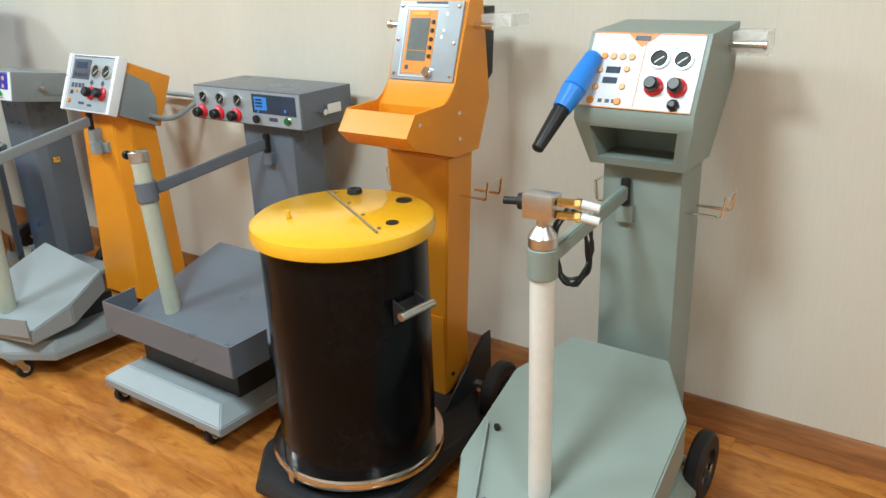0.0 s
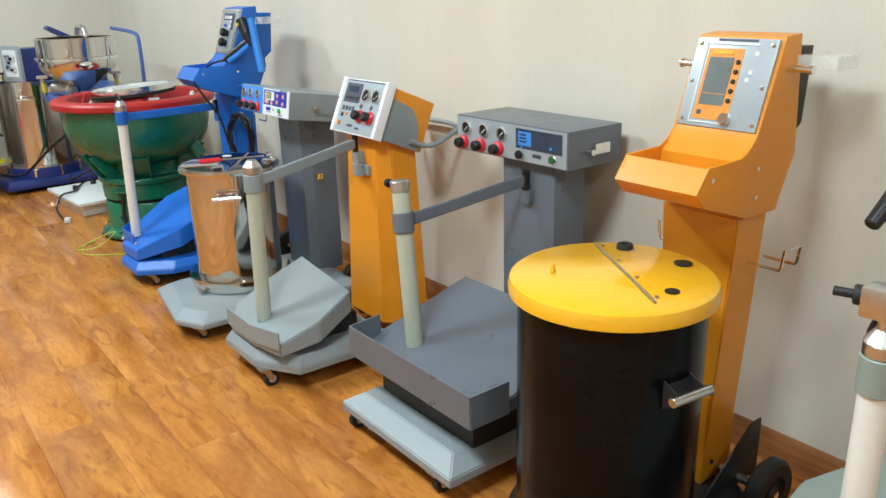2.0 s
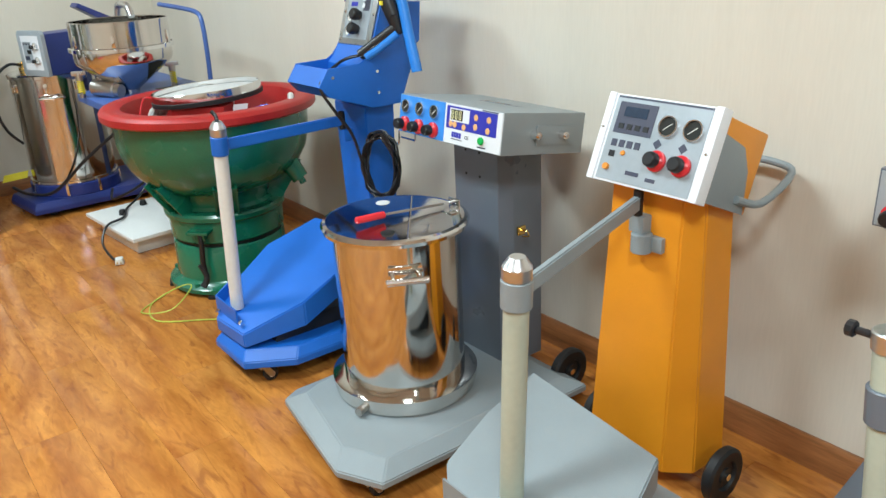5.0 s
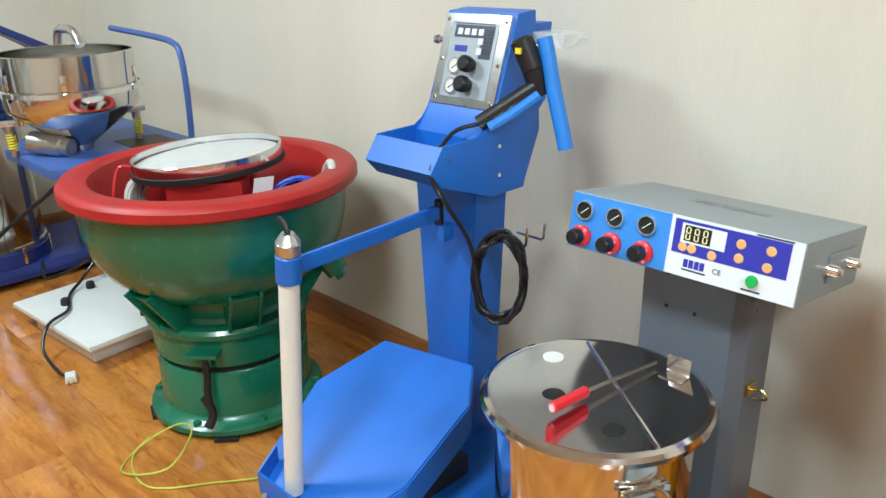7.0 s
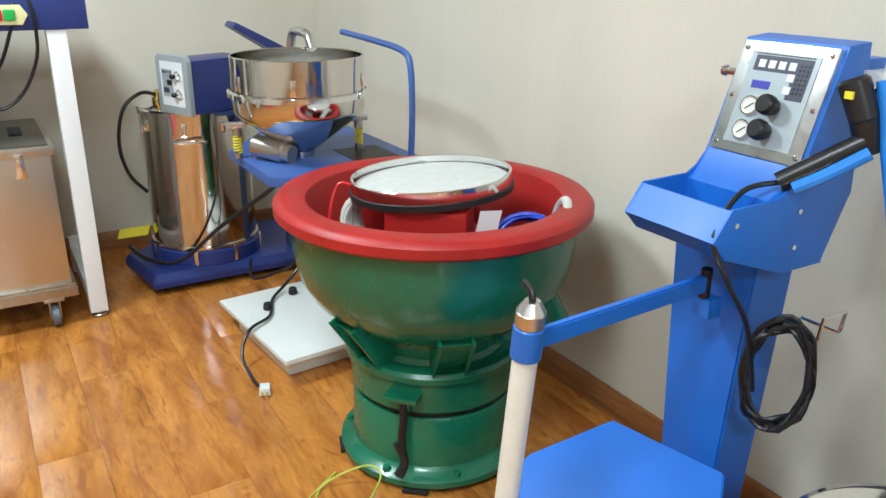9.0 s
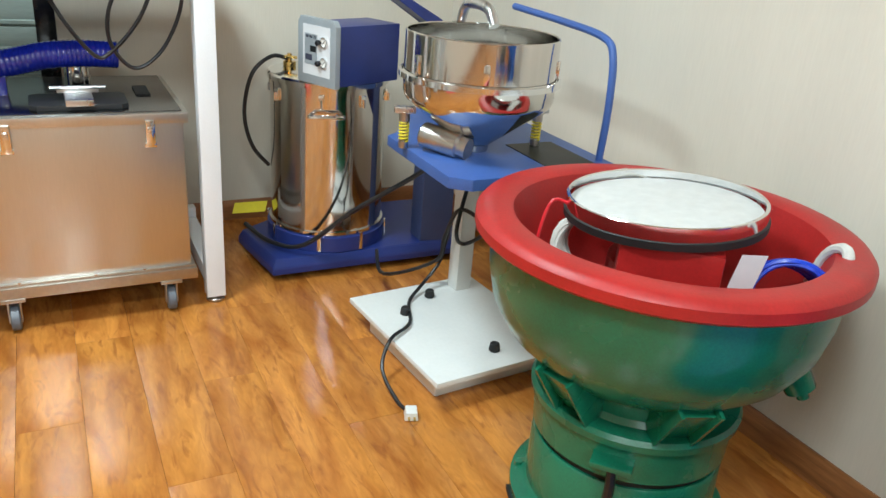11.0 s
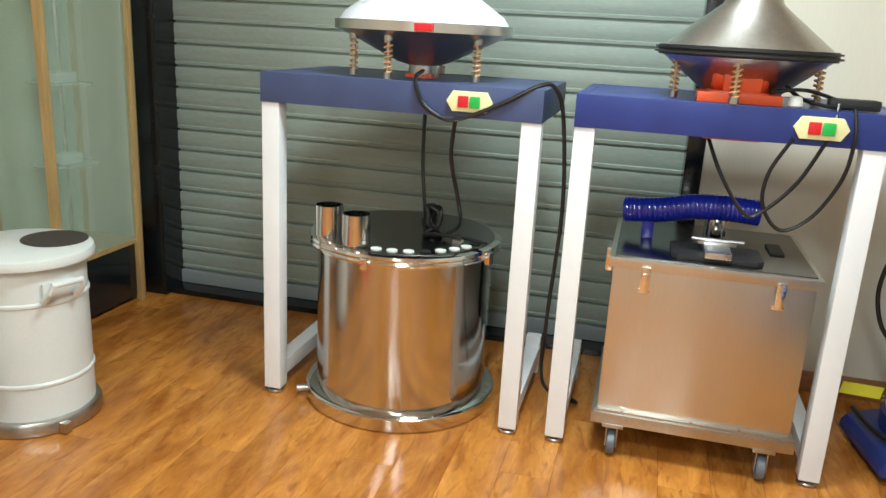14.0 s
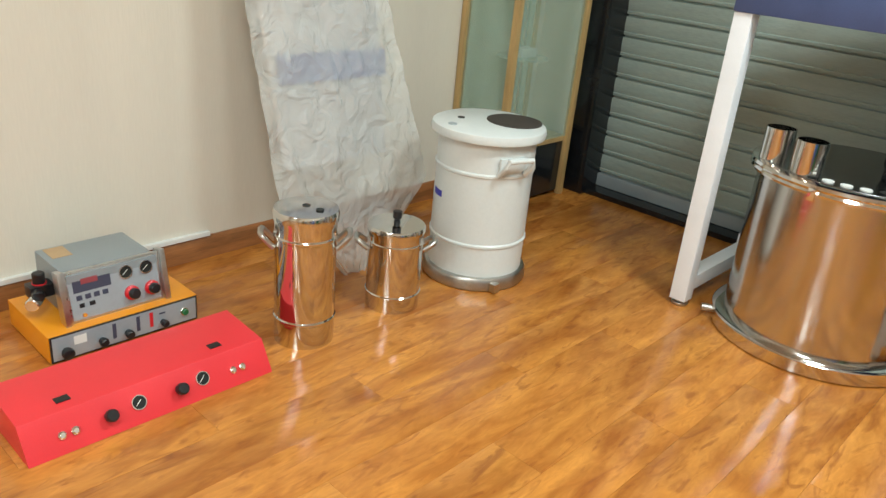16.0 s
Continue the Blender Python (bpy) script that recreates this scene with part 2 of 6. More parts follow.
# ---- mesh helpers ----
class G:
    """Collects simple solids in one bmesh."""

    def __init__(self):
        self.bm = bmesh.new()

    def box(self, lo, hi, bev=0.003, m=None):
        r = bmesh.ops.create_cube(self.bm, size=1)
        vs = r["verts"]
        c = [(a + b) / 2 for a, b in zip(lo, hi)]
        s = [b - a for a, b in zip(lo, hi)]
        for v in vs:
            v.co = Vector((v.co.x * s[0] + c[0], v.co.y * s[1] + c[1], v.co.z * s[2] + c[2]))
        if bev:
            es = list({e for v in vs for e in v.link_edges})
            rb = bmesh.ops.bevel(self.bm, geom=es, offset=min(bev, min(s) * 0.45), segments=2, profile=0.7, affect="EDGES")
            vs = list({v for f in rb["faces"] for v in f.verts} | {v for v in vs if v.is_valid})
        if m is not None:
            for v in vs:
                v.co = m @ v.co
        return self

    def cyl(self, p0, p1, r0, r1=None, seg=24, bev=0.0):
        r1 = r0 if r1 is None else r1
        p0, p1 = Vector(p0), Vector(p1)
        d = p1 - p0
        h = d.length
        b = min(bev, h * 0.4, r0 * 0.5)
        prof = [(0, 0), (r0 - b, 0), (r0, b), (r1, h - b), (r1 - b, h), (0, h)] if b else [(0, 0), (r0, 0), (r1, h), (0, h)]
        q = d.to_track_quat("Z", "Y").to_matrix().to_4x4()
        return self.lathe(prof, seg, Matrix.Translation(p0) @ q)

    def lathe(self, prof, seg=32, m=None, a0=0.0, a1=2 * math.pi):
        m = m or Matrix.Identity(4)
        full = abs(a1 - a0 - 2 * math.pi) < 1e-6
        rings = []
        for r, z in prof:
            if r < 1e-6:
                rings.append([self.bm.verts.new(m @ Vector((0, 0, z)))])
            else:
                k = seg if full else seg + 1
                rings.append([self.bm.verts.new(m @ Vector((r * math.cos(a0 + (a1 - a0) * i / seg), r * math.sin(a0 + (a1 - a0) * i / seg), z))) for i in range(k)])
        for a, b in zip(rings, rings[1:]):
            for i in range(seg):
                j = (i + 1) % seg if full else i + 1
                if len(a) == 1 and len(b) == 1:
                    continue
                if len(a) == 1:
                    f = (a[0], b[j], b[i])
                elif len(b) == 1:
                    f = (a[i], a[j], b[0])
                else:
                    f = (a[i], a[j], b[j], b[i])
                self.bm.faces.new(f)
        return self

    def tube(self, pts, r, seg=8, smooth=4, closed=False):
        P = [Vector(p) for p in pts]
        if smooth > 1 and len(P) > 2:
            Q, n = [], len(P)
            rng = n if closed else n - 1
            for i in range(rng):
                p0 = P[(i - 1) % n] if closed or i > 0 else P[0]
                p1, p2 = P[i], P[(i + 1) % n]
                p3 = P[(i + 2) % n] if closed or i + 2 < n else P[-1]
                for k in range(smooth):
                    t = k / smooth
                    Q.append(0.5 * (2 * p1 + (p2 - p0) * t + (2 * p0 - 5 * p1 + 4 * p2 - p3) * t * t + (3 * p1 - p0 - 3 * p2 + p3) * t ** 3))
            if not closed:
                Q.append(P[-1])
            P = Q
        n = len(P)
        rings, up = [], None
        for i, p in enumerate(P):
            t = (P[(i + 1) % n] - P[i - 1]) if closed or 0 < i < n - 1 else (P[1] - P[0] if i == 0 else P[-1] - P[-2])
            if t.length < 1e-9:
                t = Vector((0, 0, 1))
            t.normalize()
            if up is None:
                up = t.orthogonal()
            up = (up - t * up.dot(t))
            up = up.normalized() if up.length > 1e-6 else t.orthogonal().normalized()
            s = t.cross(up)
            w = r(i) if callable(r) else r
            rings.append([self.bm.verts.new(p + w * (math.cos(2 * math.pi * k / seg) * up + math.sin(2 * math.pi * k / seg) * s)) for k in range(seg)])
        for i in range(n if closed else n - 1):
            a, b = rings[i], rings[(i + 1) % n]
            for k in range(seg):
                self.bm.faces.new((a[k], a[(k + 1) % seg], b[(k + 1) % seg], b[k]))
        if not closed:
            self.bm.faces.new(rings[0][::-1]), self.bm.faces.new(rings[-1])
        return self

    def prism(self, poly, a, b, axis="x", bev=0.003):
        """A solid with the outline poly in the two other axes, from a to b along axis. a, b may be lists, one value a corner."""
        n = len(poly)
        aa = a if isinstance(a, (list, tuple)) else [a] * n
        bb = b if isinstance(b, (list, tuple)) else [b] * n

        def put(v, p):
            return {"x": (v, p[0], p[1]), "y": (p[0], v, p[1]), "z": (p[0], p[1], v)}[axis]
        A = [self.bm.verts.new(put(aa[i], poly[i])) for i in range(n)]
        B = [self.bm.verts.new(put(bb[i], poly[i])) for i in range(n)]
        fs = [self.bm.faces.new(A[::-1]), self.bm.faces.new(B)]
        for i in range(n):
            fs.append(self.bm.faces.new((A[i], A[(i + 1) % n], B[(i + 1) % n], B[i])))
        if bev:
            es = list({e for f in fs for e in f.edges})
            bmesh.ops.bevel(self.bm, geom=es, offset=bev, segments=2, profile=0.7, affect="EDGES")
        return self

    def plate(self, pts, thick, bev=0.0015):
        """A flat plate over the corners pts (in one plane), thickened downwards along its normal."""
        P = [Vector(p) for p in pts]
        nrm = (P[1] - P[0]).cross(P[2] - P[0]).normalized()
        if nrm.z < 0:
            nrm = -nrm
        A = [self.bm.verts.new(p) for p in P]
        B = [self.bm.verts.new(p - nrm * thick) for p in P]
        n = len(P)
        fs = [self.bm.faces.new(A), self.bm.faces.new(B[::-1])]
        for i in range(n):
            fs.append(self.bm.faces.new((A[(i + 1) % n], A[i], B[i], B[(i + 1) % n])))
        if bev:
            bmesh.ops.bevel(self.bm, geom=list({e for f in fs for e in f.edges}), offset=bev, segments=1, affect="EDGES")
        return self

    def moved(self, m):
        self.bm.transform(m)
        return self


def mesh_of(g, material, angle=35):
    bmesh.ops.recalc_face_normals(g.bm, faces=g.bm.faces)
    me = bpy.data.meshes.new("mesh")
    g.bm.to_mesh(me)
    g.bm.free()
    for p in me.polygons:
        p.use_smooth = True
    me.set_sharp_from_angle(angle=radians(angle))
    me.materials.append(material)
    return me


def part(name, g, material, parent=None, label="", angle=35):
    ob = new(name, mesh_of(g, material, angle))
    ob.parent = parent
    return tagged(ob, label=label)


def thing(name, x, y, z, label, category, group="", rz=0.0):
    e = new(name)
    e.empty_display_size = 0.1
    e.matrix_basis = pose(x, y, z, 0, 0, rz)
    return tagged(e, label=label, category=category, group=group)


def solo(name, g, material, label, category, group="", kind=""):
    return tagged(part(name, g, material), label, category, group, kind)


def text_part(name, txt, size, m, material, parent):
    cu = bpy.data.curves.new("txt", "FONT")
    cu.body, cu.size, cu.extrude, cu.align_x, cu.align_y = txt, size, 0.0004, "CENTER", "CENTER"
    tmp = bpy.data.objects.new("txt", cu)
    scene.collection.objects.link(tmp)
    me = bpy.data.meshes.new_from_object(tmp.evaluated_get(bpy.context.evaluated_depsgraph_get()))
    bpy.data.objects.remove(tmp)
    me.transform(m)
    me.materials.clear()
    me.materials.append(material)
    ob = new(name, me)
    ob.parent = parent
    return ob


# ---- room ----
XW, XE, YS, YN, ZC = -6.70, 3.2, -2.40, 2.14, 2.75
XS = -6.86
solo("floor", G().box((XW - 0.5, YS - 0.15, -0.08), (XE + 0.15, YN + 0.15, -0.008), 0), M_SKIRT, "glossy orange-brown laminate plank floor", "floor", kind="structure")
solo("ceiling", G().box((XW - 0.5, YS - 0.15, ZC), (XE + 0.15, YN + 0.15, ZC + 0.1), 0), M_CEIL, "plain white painted ceiling", "ceiling", kind="structure")
solo("wall_north", G().box((XW - 0.5, YN, -0.01), (XE + 0.15, YN + 0.15, ZC), 0), M_WALL, "cream wall with fine vertical texture", "wall", kind="structure")
solo("wall_south", G().box((XW - 0.5, YS - 0.15, -0.01), (XE + 0.15, YS, ZC), 0), M_WALL, "cream wall with fine vertical texture", "wall", kind="structure")
solo("wall_east", G().box((XE, YS, -0.01), (XE + 0.15, YN, ZC), 0), M_WALL, "cream wall with fine vertical texture", "wall", kind="structure")
g = G().box((XW - 0.3, 0.47, -0.01), (XW, YN, ZC), 0).box((XW - 0.3, YS, -0.01), (XW, -2.12, ZC), 0).box((XW - 0.3, -2.12, 2.3), (XW, 0.47, ZC), 0)
solo("wall_west", g, M_WALL, "cream wall around a roller shutter opening", "wall", kind="structure")


def skirting(name, pts, along):
    a, b, c = pts
    if along == "x":
        g = G().prism([(c, 0.0), (c - math.copysign(0.016, c), 0.0), (c - math.copysign(0.016, c), 0.072), (c - math.copysign(0.006, c), 0.088), (c, 0.088)], a, b, "x", 0)
    else:
        g = G().prism([(XW, 0.0), (XW + 0.016, 0.0), (XW + 0.016, 0.072), (XW + 0.006, 0.088), (XW, 0.088)], a, b, "y", 0)
    solo(name, g, M_SKIRT, "reddish-brown wooden baseboard along the wall", "baseboard", kind="structure")


skirting("baseboard_north", (XW + 0.017, XE, YN), "x")
skirting("baseboard_south", (XW + 0.017, XE, YS), "x")
skirting("baseboard_west", (0.475, YN - 0.017, XW), "y")
skirting("baseboard_corner", (YS + 0.017, -2.125, XW), "y")
solo("cable_trunking", G().box((-4.72, YS, 0.09), (0.5, YS + 0.02, 0.108), 0.003), M_WPLASTIC, "white plastic cable trunking above the baseboard", "trunking", kind="structure")

# roller shutter with its dark stone frame
sh = tagged(new("roller_shutter"), "closed grey-green metal roller shutter", "shutter", kind="structure")
zz, k = 0.10, 0
slat = mesh_of(G().prism([(XS - 0.012, -0.004), (XS - 0.004, -0.003), (XS - 0.004, 0.006), (XS + 0.012, 0.008), (XS + 0.014, 0.020), (XS + 0.008, 0.024), (XS + 0.010, 0.030), (XS + 0.015, 0.060), (XS + 0.012, 0.0985), (XS - 0.012, 0.0985)], -2.0, 0.40, "y", 0), M_SHUT)
while zz < 2.3:
    o = new("slat", slat)
    o.location, o.parent = (0, 0, zz), sh
    zz += 0.1025
part("bottom_bar", G().box((XS - 0.01, -2.0, 0.03), (XS + 0.03, 0.40, 0.098), 0.006), M_LGREY, sh, "pale metal bottom bar")
solo("shutter_frame", G().box((XS - 0.1, -2.12, 0), (XW + 0.006, -2.0, 2.3), 0.004).box((XS - 0.1, 0.40, 0), (XW + 0.006, 0.47, 2.3), 0.004).box((XS - 0.1, -2.0, 0), (XW - 0.03, 0.40, 0.028), 0.003), M_TILE, "polished black stone frame of the shutter", "frame", kind="structure")
# unseen sheet added behind the slats to keep outside light out
solo("shutter_backing", G().box((XS - 0.12, -2.2, 0), (XS - 0.1, 0.5, 2.4), 0), M_CEIL, "unseen panel added to close off the shutter opening", "wall", kind="structure")

for lx, ly, w in LAMPS:
    t = thing("ceiling_light", lx, ly, ZC, "square white flush ceiling panel light", "light", "ceiling lights")
    part("frame", G().box((-0.32, -0.32, -0.02), (0.32, -0.29, 0)).box((-0.32, 0.29, -0.02), (0.32, 0.32, 0)).box((-0.32, -0.29, -0.02), (-0.29, 0.29, 0)).box((0.29, -0.29, -0.02), (0.32, 0.29, 0)), M_WHITE, t)
    part("diffuser", G().box((-0.29, -0.29, -0.012), (0.29, 0.29, -0.002), 0), M_LIGHT, t)


# ---- shared fittings ----
def face(x, yb, zb, yt, zt):
    """A frame on a panel that faces -y: origin at its middle, x right, y up the panel, z out of it."""
    up = Vector((0, yt - yb, zt - zb)).normalized()
    n = Vector((1, 0, 0)).cross(up)
    m = Matrix.Identity(4)
    for i, v in enumerate((Vector((1, 0, 0)), up, n, Vector((x, (yb + yt) / 2, (zb + zt) / 2)))):
        for k in range(3):
            m[k][i] = v[k]
    return m


def at(P, u, v, w=0.0):
    return P @ Matrix.Translation((u, v, w))


def gauge(parent, P, u, v, r=0.017, white=False):
    q = at(P, u, v)
    ring = part("gauge", G().lathe([(r * 0.78, 0), (r * 0.8, 0.004), (r * 0.84, 0.007), (r * 0.95, 0.007), (r, 0.003), (r, 0)], 24).moved(q), M_CHROME, parent, "round pressure gauge with a chrome rim")
    part("dial", G().cyl((0, 0, 0.0), (0, 0, 0.003), r * 0.8, seg=24).moved(q), M_DIALW if white else M_DIAL, parent)
    part("needle", G().box((-r * 0.6, -0.0008, 0.003), (r * 0.45, 0.0008, 0.0042), 0).moved(q @ Matrix.Rotation(0.7, 4, "Z")), M_DIAL if white else M_DIALW, parent)


def knob(parent, P, u, v, r=0.012, h=0.028, red=True):
    q = at(P, u, v)
    g = G().lathe([(0, h), (r * 0.75, h), (r * 0.92, h * 0.93), (r, h * 0.8), (r, h * 0.45), (r * 0.8, h * 0.4), (r * 0.8, 0.003)], 12)
    k = part("knob", g.moved(q), M_PLASTIC, parent, "black ribbed knob")
    if red:
        part("collar", G().lathe([(r * 0.75, 0), (r * 1.35, 0), (r * 1.35, h * 0.18), (r * 1.1, h * 0.22), (r * 0.82, h * 0.36)], 20).moved(q), M_REDP, parent, "red collar")


def button(parent, P, u, v, r, material, h=0.004, name="button", label=""):
    part(name, G().cyl((0, 0, 0), (0, 0, h), r, r * 0.92, 16, 0.0008).moved(at(P, u, v)), material, parent, label)


def sheet(parent, P, u0, v0, u1, v1, material, name="print", w=0.001, label="", bev=0.0):
    return part(name, G().box((u0, v0, 0), (u1, v1, w), bev).moved(P), material, parent, label)


def screws(parent, P, pts, r=0.0035):
    for u, v in pts:
        part("screw", G().lathe([(0, 0.003), (r * 0.7, 0.0026), (r, 0.0008), (r, 0)], 10).moved(at(P, u, v)), M_CHROME, parent)


def caster(parent, x, y, top=0.06, r=0.024):
    c = part("caster", G().box((x - 0.02, y - 0.02, top - 0.006), (x + 0.02, y + 0.02, top), 0.001).prism([(y - 0.012, top - 0.006), (y + 0.012, top - 0.006), (y + 0.03, r), (y + 0.022, r - 0.008), (y + 0.008, r)], x - 0.016, x - 0.013, "x", 0).prism([(y - 0.012, top - 0.006), (y + 0.012, top - 0.006), (y + 0.03, r), (y + 0.022, r - 0.008), (y + 0.008, r)], x + 0.013, x + 0.016, "x", 0), M_DULL, parent)
    part("wheel", G().cyl((x - 0.011, y + 0.02, r), (x + 0.011, y + 0.02, r), r, seg=20, bev=0.004), M_RUBBER, c)
    part("hub", G().cyl((x - 0.0125, y + 0.02, r), (x + 0.0125, y + 0.02, r), r * 0.45, seg=14), M_WPLASTIC, c)


def big_wheel(parent, x, y, r=0.085, w=0.038):
    q = pose(x, y, r, 0, 90, 0)
    wl = part("wheel", G().lathe([(r * 0.55, -w / 2), (r * 0.9, -w / 2), (r, -w * 0.3), (r, w * 0.3), (r * 0.9, w / 2), (r * 0.55, w / 2), (r * 0.5, w * 0.2), (r * 0.3, w * 0.22), (r * 0.28, w * 0.4), (0, w * 0.4)], 36).lathe([(r * 0.55, -w / 2), (r * 0.5, -w * 0.2), (r * 0.3, -w * 0.22), (r * 0.28, -w * 0.4), (0, -w * 0.4)], 36).moved(q), M_RUBBER, parent, "black rubber wheel")
    part("hub", G().cyl((0, 0, w * 0.4), (0, 0, w * 0.62), r * 0.13, seg=12).moved(q), M_CHROME, wl)


def axle(parent, x0, x1, y, z=0.085):
    part("axle", G().cyl((x0, y, z), (x1, y, z), 0.012, seg=16), M_ALU, parent, "bare metal axle")


def post(parent, base, top, r, material, collar_z, arm_to, arm_mat, cap="cone", arm_w=0.016):
    """A suction tube standing on the tray, held by an arm from the column."""
    B, T = Vector(base), Vector(top)
    at_z = lambda z: B + (T - B) * ((z - B.z) / (T.z - B.z))
    tube = part("suction_tube", G().cyl(B, T if cap == "flat" else at_z(collar_z + 0.03), r, seg=28), material, parent)
    c0, c1 = at_z(collar_z - 0.028), at_z(collar_z + 0.03)
    part("collar", G().cyl(c0, c1, r * 1.22, seg=28, bev=0.002), arm_mat, parent)
    if cap == "cone":
        part("cap", G().cyl(c1, at_z(T.z - 0.018), r * 1.15, seg=28, bev=0.002).cyl(at_z(T.z - 0.018), T, r * 1.15, r * 0.6, 28), M_ALU, tube, "turned aluminium cap")
    elif cap == "flat":
        part("cap", G().cyl(at_z(T.z - 0.03), T, r * 1.12, seg=28, bev=0.002), M_ALU, tube, "flat aluminium cap")
    E = Vector(arm_to)
    C = at_z(collar_z)
    d = (E - C).normalized()
    s = d.cross(Vector((0, 0, 1))).normalized()
    u = s.cross(d)
    g = G()
    S = C + d * r * 1.1
    hw, hh = arm_w, 0.017
    pts = [(-hw * 0.5, -hh), (hw * 0.5, -hh), (hw * 0.5, hh), (-hw * 0.5, hh)]
    A = [g.bm.verts.new(S + s * a + u * b) for a, b in pts]
    D = [g.bm.verts.new(E + s * a + u * b) for a, b in pts]
    fs = [g.bm.faces.new(A[::-1]), g.bm.faces.new(D)] + [g.bm.faces.new((A[i], A[(i + 1) % 4], D[(i + 1) % 4], D[i])) for i in range(4)]
    bmesh.ops.bevel(g.bm, geom=list({e for f in fs for e in f.edges}), offset=0.003, segments=2, affect="EDGES")
    arm = part("arm", g, arm_mat, parent)
    part("pivot_pin", G().cyl(E + Vector((0, 0, -0.03)), E + Vector((0, 0, 0.03)), 0.011, seg=16, bev=0.002), M_PLASTIC, arm)
    part("bracket", G().box((E.x - 0.02, E.y - 0.005, E.z - 0.07), (E.x + 0.02, E.y + 0.03, E.z - 0.03), 0.004), arm_mat, parent)


def hook(parent, x, y, z, side, reach=0.075):
    s = side
    part("wire_hook", G().tube([(x, y - 0.035, z), (x + s * reach, y - 0.035, z), (x + s * (reach + 0.004), y - 0.035, z + 0.004), (x + s * (reach + 0.008), y - 0.035, z + 0.045), (x + s * (reach + 0.008), y + 0.03, z + 0.045), (x + s * (reach + 0.004), y + 0.03, z + 0.004), (x + s * reach, y + 0.03, z), (x, y + 0.03, z)], 0.0035, 8, 1), M_CHROME, parent, "bent chrome wire hook")


def spindle(parent, x, y, z, side, n=0.07):
    part("hanger_pin", G().cyl((x, y, z), (x + side * n, y, z), 0.008, seg=16).cyl((x + side * n, y, z), (x + side * (n + 0.008), y, z), 0.011, seg=16, bev=0.001), M_CHROME, parent, "chrome hanger pin")


def spray_gun(name, tip, top, shell, label, handle=None):
    """A slender powder gun hanging nose down."""
    a, b = Vector(tip), Vector(top)
    e = thing(name, top[0], top[1], top[2], label, "spray gun")
    a = a - b
    d = -a
    part("nozzle", G().cyl(a, a - a * 0.42, 0.013, 0.018, 20, 0.003), M_PLASTIC, e, "black nozzle")
    part("shell", G().cyl(a - a * 0.42, a - a * 0.62, 0.020, 0.026, 20).cyl(a - a * 0.62, (0, 0, 0), 0.026, 0.019, 20, 0.004), shell, e)
    return e


def oct_hump(parent, pts, skirt, material, thick_z=None, name="hopper_tray"):
    """A sloped tray with a folded skirt: pts are the top corners, the skirt drops by that much."""
    g = G()
    n = len(pts)
    A = [g.bm.verts.new(p) for p in pts]
    B = [g.bm.verts.new((p[0], p[1], max(p[2] - skirt, thick_z))) for p in pts]
    fs = [g.bm.faces.new(A), g.bm.faces.new(B[::-1])]
    for i in range(n):
        fs.append(g.bm.faces.new((A[(i + 1) % n], A[i], B[i], B[(i + 1) % n])))
    bmesh.ops.bevel(g.bm, geom=list({e for f in fs for e in f.edges}), offset=0.004, segments=2, affect="EDGES")
    return part(name, g, material, parent, angle=14)


def base_plate(parent, pts, z0, z1, material, slope=0.035, name="base_plate"):
    """A trolley deck with sloping edges: pts is the outline of its foot."""
    g = G()
    cx = sum(p[0] for p in pts) / len(pts)
    cy = sum(p[1] for p in pts) / len(pts)
    n = len(pts)
    k = lambda p: (p[0] + math.copysign(min(slope, abs(p[0] - cx) * 0.5), cx - p[0]), p[1] + math.copysign(min(slope, abs(p[1] - cy) * 0.5), cy - p[1]))
    lo = [g.bm.verts.new((p[0], p[1], z0)) for p in pts]
    mid = [g.bm.verts.new((p[0], p[1], z0 + (z1 - z0) * 0.45)) for p in pts]
    hi = [g.bm.verts.new((*k(p), z1)) for p in pts]
    g.bm.faces.new(lo[::-1]), g.bm.faces.new(hi)
    for a, b in ((lo, mid), (mid, hi)):
        for i in range(n):
            g.bm.faces.new((a[i], a[(i + 1) % n], b[(i + 1) % n], b[i]))
    bmesh.ops.bevel(g.bm, geom=list(g.bm.edges), offset=0.003, segments=2, affect="EDGES")
    return part(name, g, material, parent, angle=14)


def bent_lip(parent, pts, h, material, name="lip"):
    """A folded strip that stands up along the front edge."""
    g = G()
    for (a, b) in zip(pts, pts[1:]):
        a, b = Vector(a), Vector(b)
        n = (b - a).cross(Vector((0, 0, 1))).normalized() * 0.0025
        A = [a - n, b - n, b + n, a + n]
        lo = [g.bm.verts.new(p) for p in A]
        hi = [g.bm.verts.new(p + Vector((0, 0, h))) for p in A]
        g.bm.faces.new(lo[::-1]), g.bm.faces.new(hi)
        for i in range(4):
            g.bm.faces.new((lo[i], lo[(i + 1) % 4], hi[(i + 1) % 4], hi[i]))
    return part(name, g, material, parent)


def coil(name, c, r, turns, wire, material, label, tail=None, flat=0.35, rz=0.0, category="cable"):
    rnd = random.Random(5)
    pts = []
    q = pose(*c, 0, 0, rz)
    for i in range(turns * 10):
        a = 2 * math.pi * i / 10
        k = 1 + 0.1 * math.sin(i * 1.7) + rnd.uniform(-0.05, 0.05)
        pts.append(q @ Vector((r * k * math.cos(a) * 0.52, rnd.uniform(-1, 1) * r * flat * 0.4, r * k * math.sin(a))))
    if tail:
        pts += [Vector(p) for p in tail]
    return solo(name, G().tube(pts, wire, 6, 3), material, label, category)


